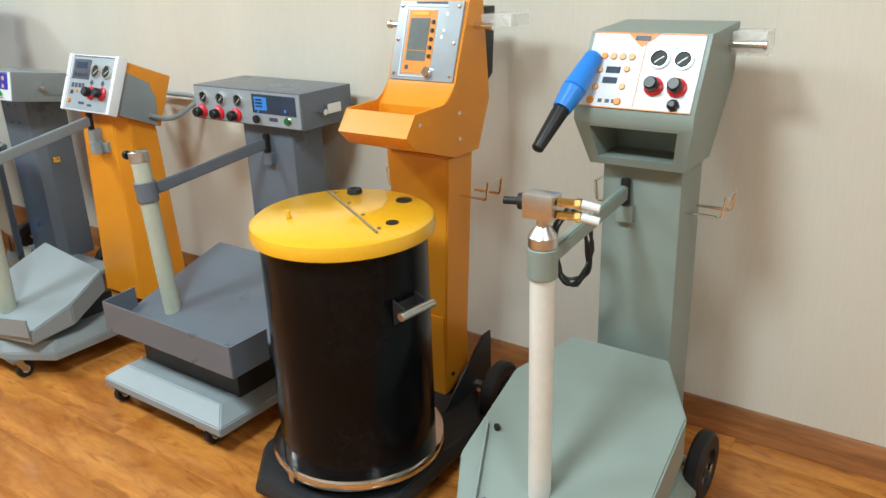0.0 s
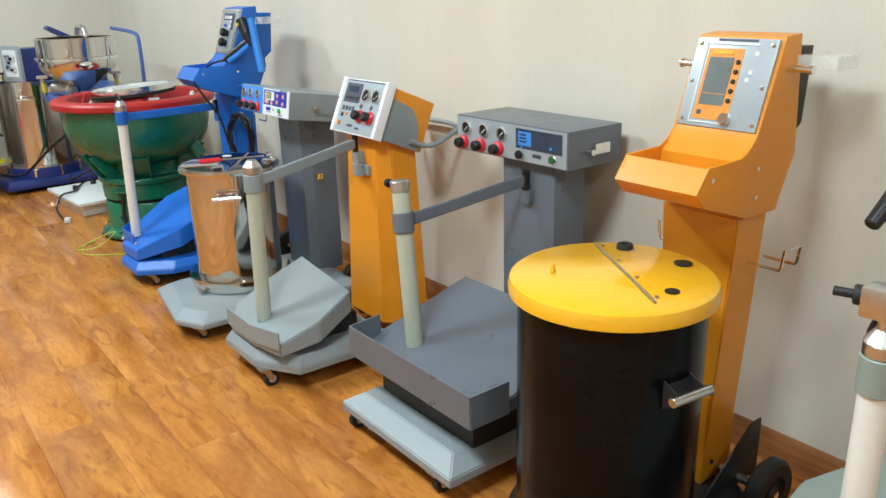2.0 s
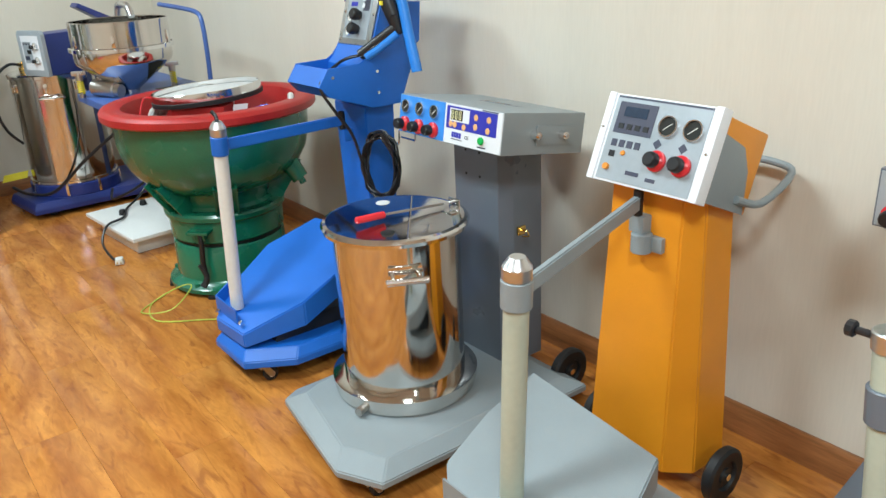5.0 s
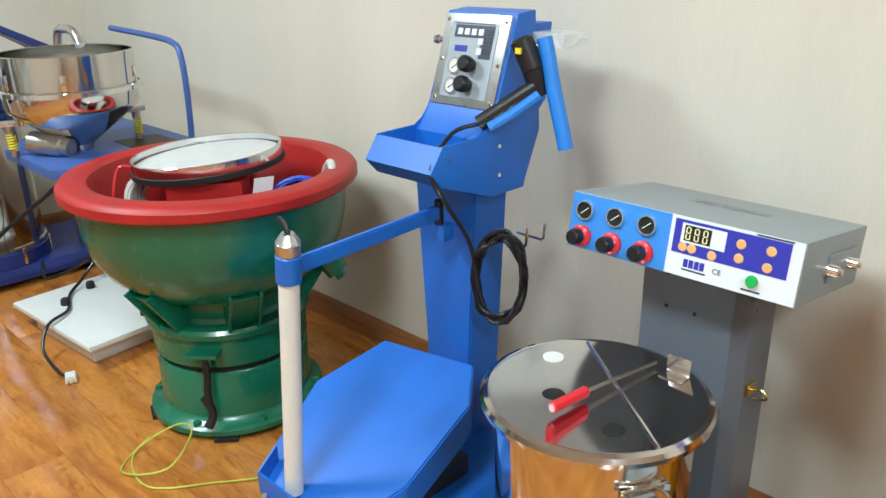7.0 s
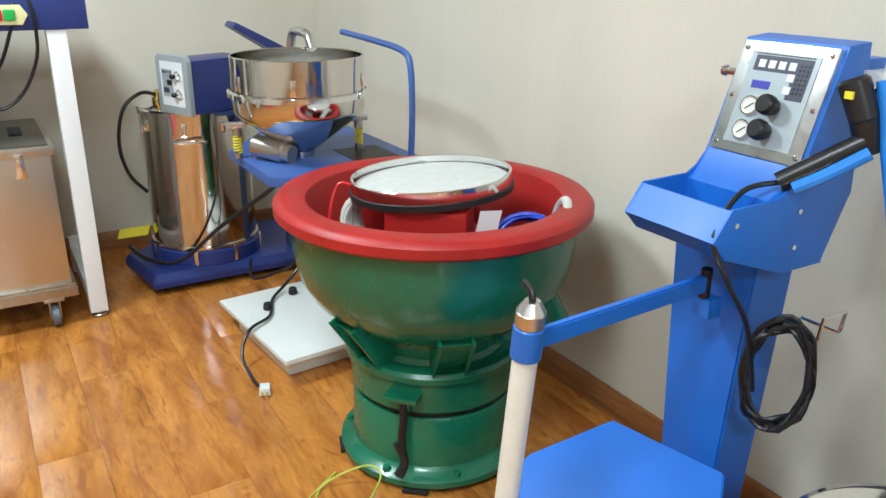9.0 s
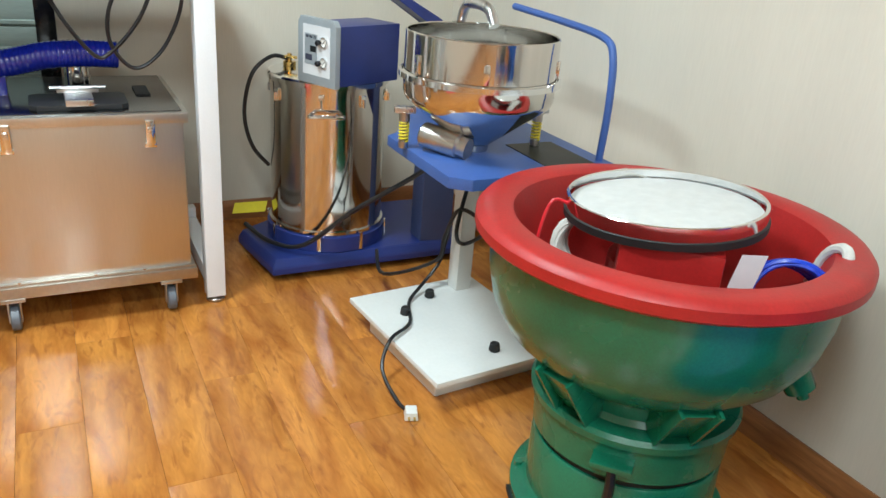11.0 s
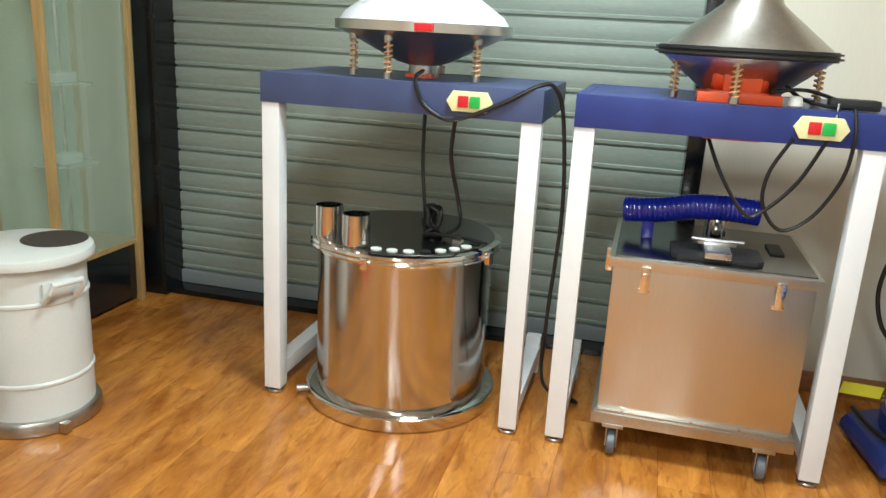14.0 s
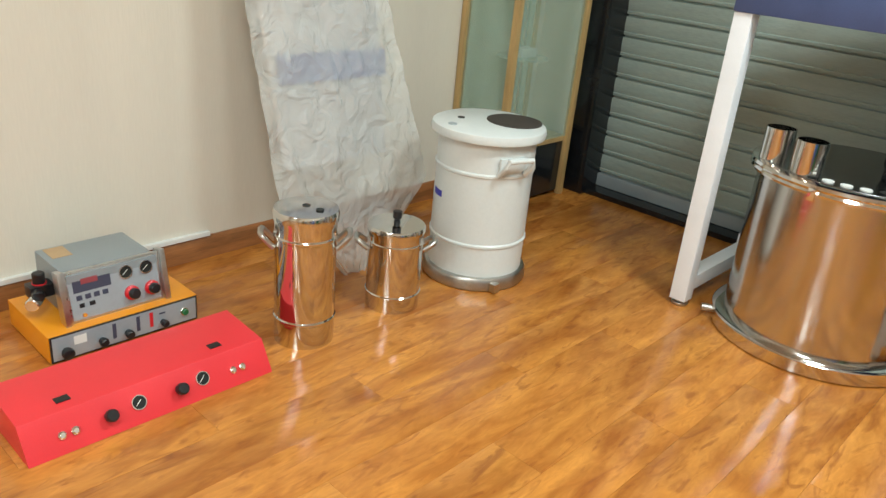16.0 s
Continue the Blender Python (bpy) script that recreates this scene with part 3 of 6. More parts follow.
# ---- sage grey-green unit ----
def sage_unit():
    t = thing("powder_coating_unit", -0.555, 1.84, 0, "sage grey powder coating unit with white control panel on wheels", "coating machine", "powder coating units")
    # head: y, z side outline
    out = [(-0.085, 0.90), (-0.085, 0.925), (-0.005, 1.075), (0.18, 1.085), (0.18, 0.97), (0.12, 0.80), (-0.045, 0.80)]
    wid = [0.128, 0.128, 0.128, 0.128, 0.125, 0.105, 0.105]
    g = G()
    A = [g.bm.verts.new((-w, y, z)) for (y, z), w in zip(out, wid)]
    B = [g.bm.verts.new((w, y, z)) for (y, z), w in zip(out, wid)]
    n = len(out)
    g.bm.faces.new(A), g.bm.faces.new(B[::-1])
    for i in range(n):
        if i == 6:
            # front of the tray bay: a rim round an opening
            F = [A[6], B[6], B[0], A[0]]
            I = [g.bm.verts.new(p) for p in ((-0.082, -0.053, 0.818), (0.082, -0.053, 0.818), (0.095, -0.078, 0.888), (-0.095, -0.078, 0.888))]
            D = [g.bm.verts.new(p) for p in ((-0.08, 0.05, 0.818), (0.08, 0.05, 0.818), (0.09, 0.05, 0.888), (-0.09, 0.05, 0.888))]
            for k in range(4):
                g.bm.faces.new((F[k], F[(k + 1) % 4], I[(k + 1) % 4], I[k]))
                g.bm.faces.new((I[k], I[(k + 1) % 4], D[(k + 1) % 4], D[k]))
            g.bm.faces.new(D)
        else:
            g.bm.faces.new((A[i], A[(i + 1) % n], B[(i + 1) % n], B[i]))
    head = part("head", g, M_GREEN_GREY, t)
    P = face(0, -0.085, 0.925, -0.005, 1.075)
    pan = part("control_panel", G().box((-0.119, -0.080, 0), (0.119, 0.083, 0.003), 0.001).moved(P), M_PANELW, t, "white control panel with orange print")
    P = at(P, 0, 0, 0.003)
    sheet(pan, P, -0.119, -0.0805, 0.119, -0.0785, M_OPRINT)
    sheet(pan, P, -0.119, 0.0805, 0.119, 0.0825, M_OPRINT)
    sheet(pan, P, -0.001, -0.075, 0.0, 0.06, M_OPRINT)
    part("print", G().prism([(-0.045, 0.082), (0.025, 0.082), (-0.01, 0.052)], 0, 0.001, "z", 0).moved(P), M_OPRINT, pan, "orange triangle")
    sheet(pan, at(P, 0, 0, 0.001), -0.026, 0.066, 0.006, 0.076, M_DINK)
    for v in (0.062, 0.052):
        sheet(pan, P, 0.032, v, 0.10, v + 0.003, M_PANEL)
    for u in (0.035, 0.083):
        gauge(pan, P, u, 0.028, 0.021)
        knob(pan, P, u, -0.030, 0.0145, 0.03)
    part("knob", G().lathe([(0.013, 0), (0.012, 0.008), (0.006, 0.014), (0, 0.014)], 7).moved(at(P, 0.083, -0.066)), M_PLASTIC, pan, "small black star knob")
    for u in (-0.085, -0.065, -0.045, -0.025):
        button(pan, P, u, 0.030, 0.0075, M_OPRINT if u == -0.085 else M_BTN)
    for u, v in ((-0.088, 0.0), (-0.030, 0.004), (-0.090, -0.038), (-0.032, -0.034)):
        button(pan, P, u, v, 0.007, M_BTN)
    for u in (-0.095, -0.035):
        button(pan, P, u, -0.066, 0.008, M_OPRINT)
    for u in (-0.078, -0.062, -0.048):
        sheet(pan, P, u, -0.070, u + 0.009, -0.062, M_DINK)
    sheet(pan, P, -0.075, -0.006, -0.044, 0.008, M_DARKLCD, "display")
    sheet(pan, P, -0.078, -0.028, -0.046, -0.015, M_DARKLCD, "display")
    screws(pan, P, [(-0.112, -0.01), (0.112, 0.005)], 0.004)
    # column
    part("column", G().prism([(-0.085, 0.06), (0.095, 0.06), (0.09, 0.80), (-0.088, 0.80)], -0.01, 0.125, "y", 0.004), M_GREEN_GREY, t)
    spindle(t, 0.128, 0.11, 1.045, 1)
    spindle(t, -0.128, 0.11, 1.045, -1, 0.03)
    part("clear_holder", G().box((0.13, 0.12, 1.02), (0.20, 0.19, 1.07), 0.003), M_FILM, t, "clear plastic holder")
    hook(t, 0.09, 0.07, 0.69, 1)
    hook(t, -0.088, 0.07, 0.69, -1, 0.03)
    top = [(-0.115, -0.08, 0.385), (0.115, -0.08, 0.385), (0.20, -0.20, 0.329), (0.20, -0.44, 0.216), (0.12, -0.60, 0.14), (-0.12, -0.60, 0.14), (-0.215, -0.42, 0.226), (-0.205, -0.20, 0.329)]
    oct_hump(t, top, 0.10, M_GREEN_GREY, 0.075)
    base_plate(t, [(-0.12, -0.6), (0.12, -0.6), (0.2, -0.45), (0.2, -0.02), (-0.2, -0.02), (-0.2, -0.45)], 0.05, 0.1, M_GREEN_GREY)
    bent_lip(t, [(-0.19, -0.35, 0.262), (-0.12, -0.52, 0.182)], 0.012, M_GREEN_GREY)
    bent_lip(t, [(0.0, -0.50, 0.185), (0.135, -0.46, 0.205)], 0.035, M_GREEN_GREY)
    for p in ((-0.165, -0.35, 0.262), (-0.105, -0.50, 0.19), (0.12, -0.50, 0.19)):
        part("bolt", G().cyl(p, (p[0], p[1] - 0.003, p[2] + 0.008), 0.007, seg=10), M_PLASTIC, t)
    big_wheel(t, 0.185, 0.0)
    big_wheel(t, -0.185, 0.0)
    axle(t, -0.17, 0.17, 0.0)
    caster(t, 0.1, -0.56, 0.05, 0.02)
    caster(t, -0.1, -0.56, 0.05, 0.02)
    post(t, (-0.012, -0.44, 0.2), (-0.012, -0.44, 0.785), 0.023, M_CREAM, 0.715, (-0.03, -0.02, 0.735), M_GREEN_GREY)
    # injector on the tube's top
    inj = part("injector", G().box((-0.045, -0.46, 0.80), (0.015, -0.42, 0.845), 0.005).cyl((-0.012, -0.44, 0.785), (-0.012, -0.44, 0.80), 0.012, seg=16), M_ALU, t, "machined aluminium injector block")
    part("nipple", G().cyl((-0.045, -0.44, 0.825), (-0.06, -0.445, 0.825), 0.015, seg=16, bev=0.002).cyl((-0.06, -0.445, 0.825), (-0.085, -0.452, 0.825), 0.007, seg=12), M_RUBBER, inj)
    for dz in (0.81, 0.833):
        part("fitting", G().cyl((0.015, -0.44, dz), (0.045, -0.43, dz - 0.002), 0.008, seg=8).cyl((0.045, -0.43, dz - 0.002), (0.055, -0.428, dz - 0.002), 0.01, seg=6), M_BRASS, inj, "brass fitting")
        part("hose_end", G().cyl((0.055, -0.428, dz - 0.002), (0.085, -0.42, dz - 0.008), 0.008, seg=12), M_WPLASTIC, inj, "white push fitting")
    spray_gun("powder_spray_gun", (-0.70, 1.62, 0.86), (-0.66, 1.80, 1.03), M_SKY, "blue and black powder spray gun hung on the sage unit")
    coil("coiled_cable", (-0.665, 1.72, 0.62), 0.085, 4, 0.004, M_PLASTIC, "black cable coiled on the wire hook")


sage_unit()


# ---- two units with a trough and screen panel ----
def trough_unit(name, x, y, s, material, label, screen, dx=-0.01):
    """s scales the heights. Column, trough and leaning head."""
    t = thing(name, x, y, 0, label, "coating machine", "powder coating units")
    z = lambda v: v * s
    # trough and head side outline
    out = [(-0.212, z(0.828)), (-0.245, z(0.862)), (-0.208, z(0.910)), (-0.204, z(0.910)), (-0.198, z(0.835)), (-0.095, z(0.80)), (-0.090, z(0.905)), (-0.068, z(0.925)), (-0.048, z(0.95)), (-0.038, z(0.965)), (0.03, z(1.155)), (0.09, z(1.16)), (0.115, z(0.90)), (0.062, z(0.79)), (0.06, z(0.775)), (-0.052, z(0.775))]
    g = G()
    w = 0.1
    A = [g.bm.verts.new((-w, a, b)) for a, b in out]
    B = [g.bm.verts.new((w, a, b)) for a, b in out]
    n = len(out)
    for i in range(n):
        g.bm.faces.new((A[i], A[(i + 1) % n], B[(i + 1) % n], B[i]))
    part("head", g, material, t)
    side = [(-0.212, z(0.828)), (-0.245, z(0.862)), (-0.208, z(0.913)), (-0.092, z(0.913)), (-0.068, z(0.927)), (-0.048, z(0.951)), (-0.038, z(0.965)), (0.03, z(1.155)), (0.09, z(1.16)), (0.115, z(0.90)), (0.062, z(0.79)), (0.06, z(0.775)), (-0.052, z(0.775))]
    for sx in (-1, 1):
        part("side_panel", G().prism(side, min(sx * w, sx * (w + 0.004)), max(sx * w, sx * (w + 0.004)), "x", 0.0015), material, t)
        for yy, zv in ((-0.195, 0.885), (-0.03, 0.885), (-0.03, 0.82)):
            part("screw", G().cyl((sx * 0.104, yy, z(zv)), (sx * 0.1065, yy, z(zv)), 0.005, seg=10), M_CHROME, t)
    P = at(face(0, -0.035, z(0.955), 0.03, z(1.150)), 0, 0, 0.006)
    hh = 0.1 * s
    pan = part("control_panel", G().box((-0.097, -hh, -0.008), (0.097, hh, 0.006), 0.003).moved(P), M_PANEL if screen else M_ALU, t, "metal control panel")
    P = at(P, 0, 0, 0.006)
    if screen:
        sheet(pan, P, -0.062, -0.082, 0.025, 0.075, M_OPRINT, label="orange keypad film")
        sheet(pan, at(P, 0, 0, 0.001), -0.054, -0.05, 0.006, 0.055, M_LCD, "screen", label="grey glass screen")
        sheet(pan, at(P, 0, 0, 0.002), -0.05, -0.026, 0.004, -0.0245, M_OPRINT)
        for k in range(5):
            button(pan, at(P, 0, 0, 0.001), 0.0165, 0.046 - 0.021 * k, 0.0055, M_PLASTIC)
        knob_m = at(P, 0.022, -0.078)
        part("knob", G().lathe([(0.013, 0), (0.013, 0.012), (0.011, 0.014), (0, 0.014)], 20).moved(knob_m), M_CHROME, pan, "chrome jog knob")
        for u, v in ((0.05, 0.062), (0.046, 0.022), (0.042, 0.006)):
            sheet(pan, P, u, v, u + 0.009, v + 0.009, M_DIALW)
        sheet(pan, at(P, 0, 0, 0.0015), -0.05, 0.062, 0.0, 0.07, M_YELLOW)
        sheet(pan, at(P, 0, 0, 0.001), -0.053, -0.072, -0.042, -0.062, M_DINK)
        g = G()
        for u0, v0, u1, v1 in ((-0.07, 0.083, 0.055, 0.087), (-0.07, -0.09, 0.03, -0.087), (-0.07, -0.09, -0.067, 0.087)):
            g.box((u0, v0, 0), (u1, v1, 0.002), 0)
        part("bezel", g.moved(P), M_PANELW, pan)
        sheet(pan, P, -0.045, 0.091, 0.05, 0.096, M_DINK)
    else:
        plate = sheet(pan, P, -0.07, -0.085, 0.07, 0.085, M_PANEL, "face_plate", 0.002)
        Q = at(P, 0, 0, 0.002)
        sheet(pan, Q, -0.058, 0.05, 0.06, 0.078, M_DINK)
        sheet(pan, Q, 0.026, 0.005, 0.06, 0.05, M_DINK)
        for k in range(4):
            sheet(pan, at(Q, 0, 0, 0.001), -0.048 + 0.021 * k, 0.056, -0.034 + 0.021 * k, 0.07, M_PANELW, "key")
        for k in range(2):
            sheet(pan, at(Q, 0, 0, 0.001), 0.018, 0.036 - 0.022 * k, 0.032, 0.05 - 0.022 * k, M_PANELW, "key")
        for k in range(7):
            for c in range(3):
                button(pan, at(Q, 0, 0, 0.001), 0.038 + 0.008 * c, 0.066 - 0.008 * k, 0.0022, M_PLASTIC, 0.001, "led")
        sheet(pan, Q, -0.05, 0.018, -0.012, 0.032, M_INK)
        sheet(pan, Q, -0.06, 0.08, 0.06, 0.082, M_DINK)
        for v in (-0.015, -0.06):
            gauge(pan, Q, -0.036, v, 0.019, True)
            knob(pan, Q, 0.012, v + 0.004, 0.019, 0.034, False)
    e = 0.086
    screws(pan, P, [(-e, -hh + 0.014), (e, -hh + 0.014), (-e, hh - 0.014), (e, hh - 0.014), (-e, 0.0), (e, -0.005)], 0.005)
    # column with chamfered front
    g = G()
    zt, zb = z(0.773), 0.06
    lo = [(dx - 0.06, -0.055, zb), (dx + 0.06, -0.055, zb), (dx + 0.06, 0.055, zb), (dx - 0.06, 0.055, zb)]
    hi = [(dx - 0.105, -0.055, zt), (dx + 0.095, -0.055, zt), (dx + 0.095, 0.06, zt), (dx - 0.105, 0.06, zt)]
    L = [g.bm.verts.new(p) for p in lo]
    H = [g.bm.verts.new(p) for p in hi]
    g.bm.faces.new(L[::-1]), g.bm.faces.new(H)
    for i in range(4):
        g.bm.faces.new((L[i], L[(i + 1) % 4], H[(i + 1) % 4], H[i]))
    bmesh.ops.bevel(g.bm, geom=list(g.bm.edges), offset=0.004, segments=2, affect="EDGES")
    part("column", g, material, t)
    spindle(t, 0.1, 0.05, z(1.09), 1, 0.05)
    spindle(t, -0.1, 0.03, z(1.09), -1, 0.04)
    part("clear_holder", G().box((0.104, 0.08, z(1.085)), (0.19, 0.17, z(1.115)), 0.003), M_FILM, t, "clear plastic gun holder")
    part("rear_box", G().prism([(0.115, z(0.93)), (0.155, z(0.96)), (0.17, z(1.13)), (0.09, z(1.13))], -0.06, 0.09, "x", 0.003), M_BLACKMETAL if screen else material, t)
    hook(t, 0.088, 0.03, z(0.66), 1)
    hook(t, -0.088, 0.03, z(0.66), -1, 0.06)
    return t


op = trough_unit("trough_coating_unit", -1.135, 1.86, 0.985, M_ORANGE, "orange powder coating unit with trough and screen on a black trolley", True)
part("lower_column", G().box((-0.074, -0.059, 0.06), (0.054, 0.062, 0.31), 0.003), M_ORANGE, op)
for zz in (0.12, 0.26):
    part("screw", G().cyl((0.054, -0.02, zz), (0.058, -0.02, zz), 0.006, seg=10), M_BLACKMETAL, op)
base_plate(op, [(-0.12, -0.62), (0.12, -0.62), (0.22, -0.5), (0.22, -0.12), (0.13, 0.02), (-0.13, 0.02), (-0.22, -0.12), (-0.22, -0.5)], 0.03, 0.07, M_BLACKMETAL, 0.01)
for sx in (-1, 1):
    part("side_bracket", G().prism([(-0.15, 0.065), (0.1, 0.065), (0.1, 0.22), (0.06, 0.22)], sx * 0.105 - 0.003, sx * 0.105 + 0.003, "x", 0.001), M_BLACKMETAL, op)
    big_wheel(op, sx * 0.185, 0.02)
axle(op, -0.17, 0.17, 0.02)
caster(op, 0.1, -0.57, 0.035, 0.015)
caster(op, -0.1, -0.57, 0.035, 0.015)


def black_drum():
    t = thing("powder_drum", -1.122, 1.482, 0.076, "black drum with a glossy yellow lid standing on the orange unit", "drum")
    part("body", G().lathe([(0, 0), (0.188, 0), (0.192, 0.004), (0.192, 0.585), (0, 0.585)], 64), M_BLACK, t)
    part("clamp_ring", G().lathe([(0.192, 0.018), (0.212, 0.018), (0.216, 0.024), (0.216, 0.04), (0.212, 0.046), (0.192, 0.046)], 64), M_STEEL, t, "steel clamp ring at its foot")
    part("clamp", G().box((-0.03, -0.222, 0.018), (-0.015, -0.206, 0.05), 0.002), M_STEEL, t)
    lid = part("lid", G().lathe([(0.205, 0.5800), (0.211, 0.5830), (0.212, 0.6000), (0.208, 0.6130), (0.198, 0.6200), (0, 0.6230)], 72), M_YELLOW, t, "glossy yellow lid")
    part("hinge", G().cyl((-0.145, 0.11, 0.6240), (0.16, -0.07, 0.6240), 0.003, seg=8), M_DULL, lid, "thin metal hinge line")
    for k in range(4):
        u = k / 3
        part("rivet", G().cyl((-0.125 + 0.27 * u, 0.115 - 0.16 * u, 0.6220), (-0.125 + 0.27 * u, 0.115 - 0.16 * u, 0.6255), 0.004, seg=8), M_DULL, lid)
    part("grommet", G().lathe([(0.008, 0.6230), (0.010, 0.6330), (0.017, 0.6330), (0.019, 0.6230)], 20, Matrix.Translation((-0.08, 0.135, 0))), M_RUBBER, lid, "black rubber grommet")
    for p, r in (((0.065, 0.145), 0.019), ((0.145, 0.0), 0.014)):
        part("hole", G().cyl((p[0], p[1], 0.6215), (p[0], p[1], 0.6242), r, seg=20), M_DIAL, lid)
    part("plug", G().cyl((-0.08, -0.09, 0.6230), (-0.08, -0.09, 0.6400), 0.006, 0.004, 10), M_YELLOW, lid)
    for a in (-8, 172):
        q = Matrix.Rotation(radians(a), 4, "Z")
        for zz in (0.44, 0.12):
            if zz == 0.12 and a == -8:
                continue
            h = part("handle", G().prism([(0.19, zz - 0.03), (0.235, zz + 0.0), (0.235, zz + 0.012), (0.19, zz + 0.03)], -0.035, -0.031, "y", 0).prism([(0.19, zz - 0.03), (0.235, zz + 0.0), (0.235, zz + 0.012), (0.19, zz + 0.03)], 0.031, 0.035, "y", 0).box((0.19, -0.033, zz - 0.02), (0.193, 0.033, zz + 0.02), 0).moved(q), M_BLACKMETAL, t)
            part("grip", G().cyl((0.228, -0.05, zz + 0.006), (0.228, 0.05, zz + 0.006), 0.01, seg=16, bev=0.001).moved(q), M_ALU, h, "bare metal grip bar")


black_drum()


# ---- grey unit with a box head ----
def box_head(t, x0, x1, y0, y1, z0, z1, material):
    part("control_box", G().box((x0, y0, z0), (x1, y1, z1), 0.003), material, t)
    return at(face((x0 + x1) / 2, y0, z0, y0, z1), 0, 0, 0.0)


def grey_unit():
    t = thing("box_head_unit", -1.80, 1.90, 0, "grey coating unit with long control box and lipped tray", "coating machine", "powder coating units")
    P = box_head(t, -0.30, 0.185, -0.03, 0.19, 0.762, 0.872, M_GREY)
    P = at(P, -0.0, 0, 0.0)
    pan = sheet(t, P, -0.238, -0.051, 0.238, 0.051, M_PANEL, "control_panel", 0.003, "silver control panel")
    P = at(P, 0, 0, 0.003)
    for k in range(3):
        gauge(pan, P, -0.19 + 0.082 * k, 0.018, 0.02)
        knob(pan, P, -0.205 + 0.082 * k, -0.028, 0.0165, 0.034)
    sheet(pan, P, 0.035, -0.014, 0.222, 0.044, M_DARKLCD, "display", label="dark display strip")
    sheet(pan, at(P, 0, 0, 0.001), 0.046, -0.004, 0.10, 0.036, M_SKYPRINT, "screen")
    for v in (0.005, 0.015, 0.025):
        sheet(pan, at(P, 0, 0, 0.002), 0.052, v, 0.08, v + 0.005, M_DARKLCD)
    button(pan, at(P, 0, 0, 0.001), 0.062, -0.009, 0.004, M_SKYPRINT)
    button(pan, at(P, 0, 0, 0.001), 0.18, 0.0, 0.005, M_SKYPRINT)
    knob(pan, P, 0.055, -0.032, 0.013, 0.015, False)
    sheet(pan, P, 0.105, -0.035, 0.14, -0.024, M_DINK)
    button(pan, P, 0.185, -0.03, 0.015, M_CHROME, 0.003)
    button(pan, at(P, 0, 0, 0.003), 0.185, -0.03, 0.011, M_DGREENB, 0.006)
    part("connector", G().box((0.185, 0.06, 0.80), (0.205, 0.12, 0.83), 0.003).cyl((0.185, 0.04, 0.81), (0.215, 0.04, 0.81), 0.009, seg=14), M_CHROME, t)
    part("column", G().box((-0.115, 0.0, 0.06), (0.105, 0.13, 0.762), 0.005), M_GREY, t)
    hump = [(-0.20, -0.09, 0.365), (0.22, -0.09, 0.365), (0.36, -0.26, 0.31), (0.37, -0.54, 0.24), (-0.18, -0.54, 0.235), (-0.20, -0.40, 0.275)]
    oct_hump(t, hump, 0.12, M_GREY, 0.232)
    bent_lip(t, [(-0.195, -0.43, 0.236), (-0.18, -0.545, 0.236), (0.37, -0.545, 0.236), (0.37, -0.42, 0.236)], 0.09, M_GREY)
    base_plate(t, [(-0.185, -0.585), (0.335, -0.585), (0.335, -0.05), (-0.185, -0.05)], 0.065, 0.125, M_LGREY, 0.05)
    part("tray_riser", G().box((-0.12, -0.48, 0.12), (0.3, -0.1, 0.24), 0.01), M_BLACKMETAL, t)
    for cx, cy in ((-0.165, -0.565), (0.25, -0.565), (0.27, -0.1)):
        caster(t, cx, cy, 0.07, 0.028)
    big_wheel(t, -0.2, -0.02, 0.07, 0.03)
    post(t, (-0.05, -0.405, 0.25), (-0.095, -0.403, 0.752), 0.025, M_OLIVE, 0.635, (0.0, -0.015, 0.705), M_GREY, "flat", 0.014)
    part("thumb_screw", G().cyl((-0.118, -0.403, 0.735), (-0.145, -0.403, 0.735), 0.006, seg=10).cyl((-0.145, -0.403, 0.735), (-0.158, -0.403, 0.735), 0.013, seg=10, bev=0.002), M_PLASTIC, t)


grey_unit()


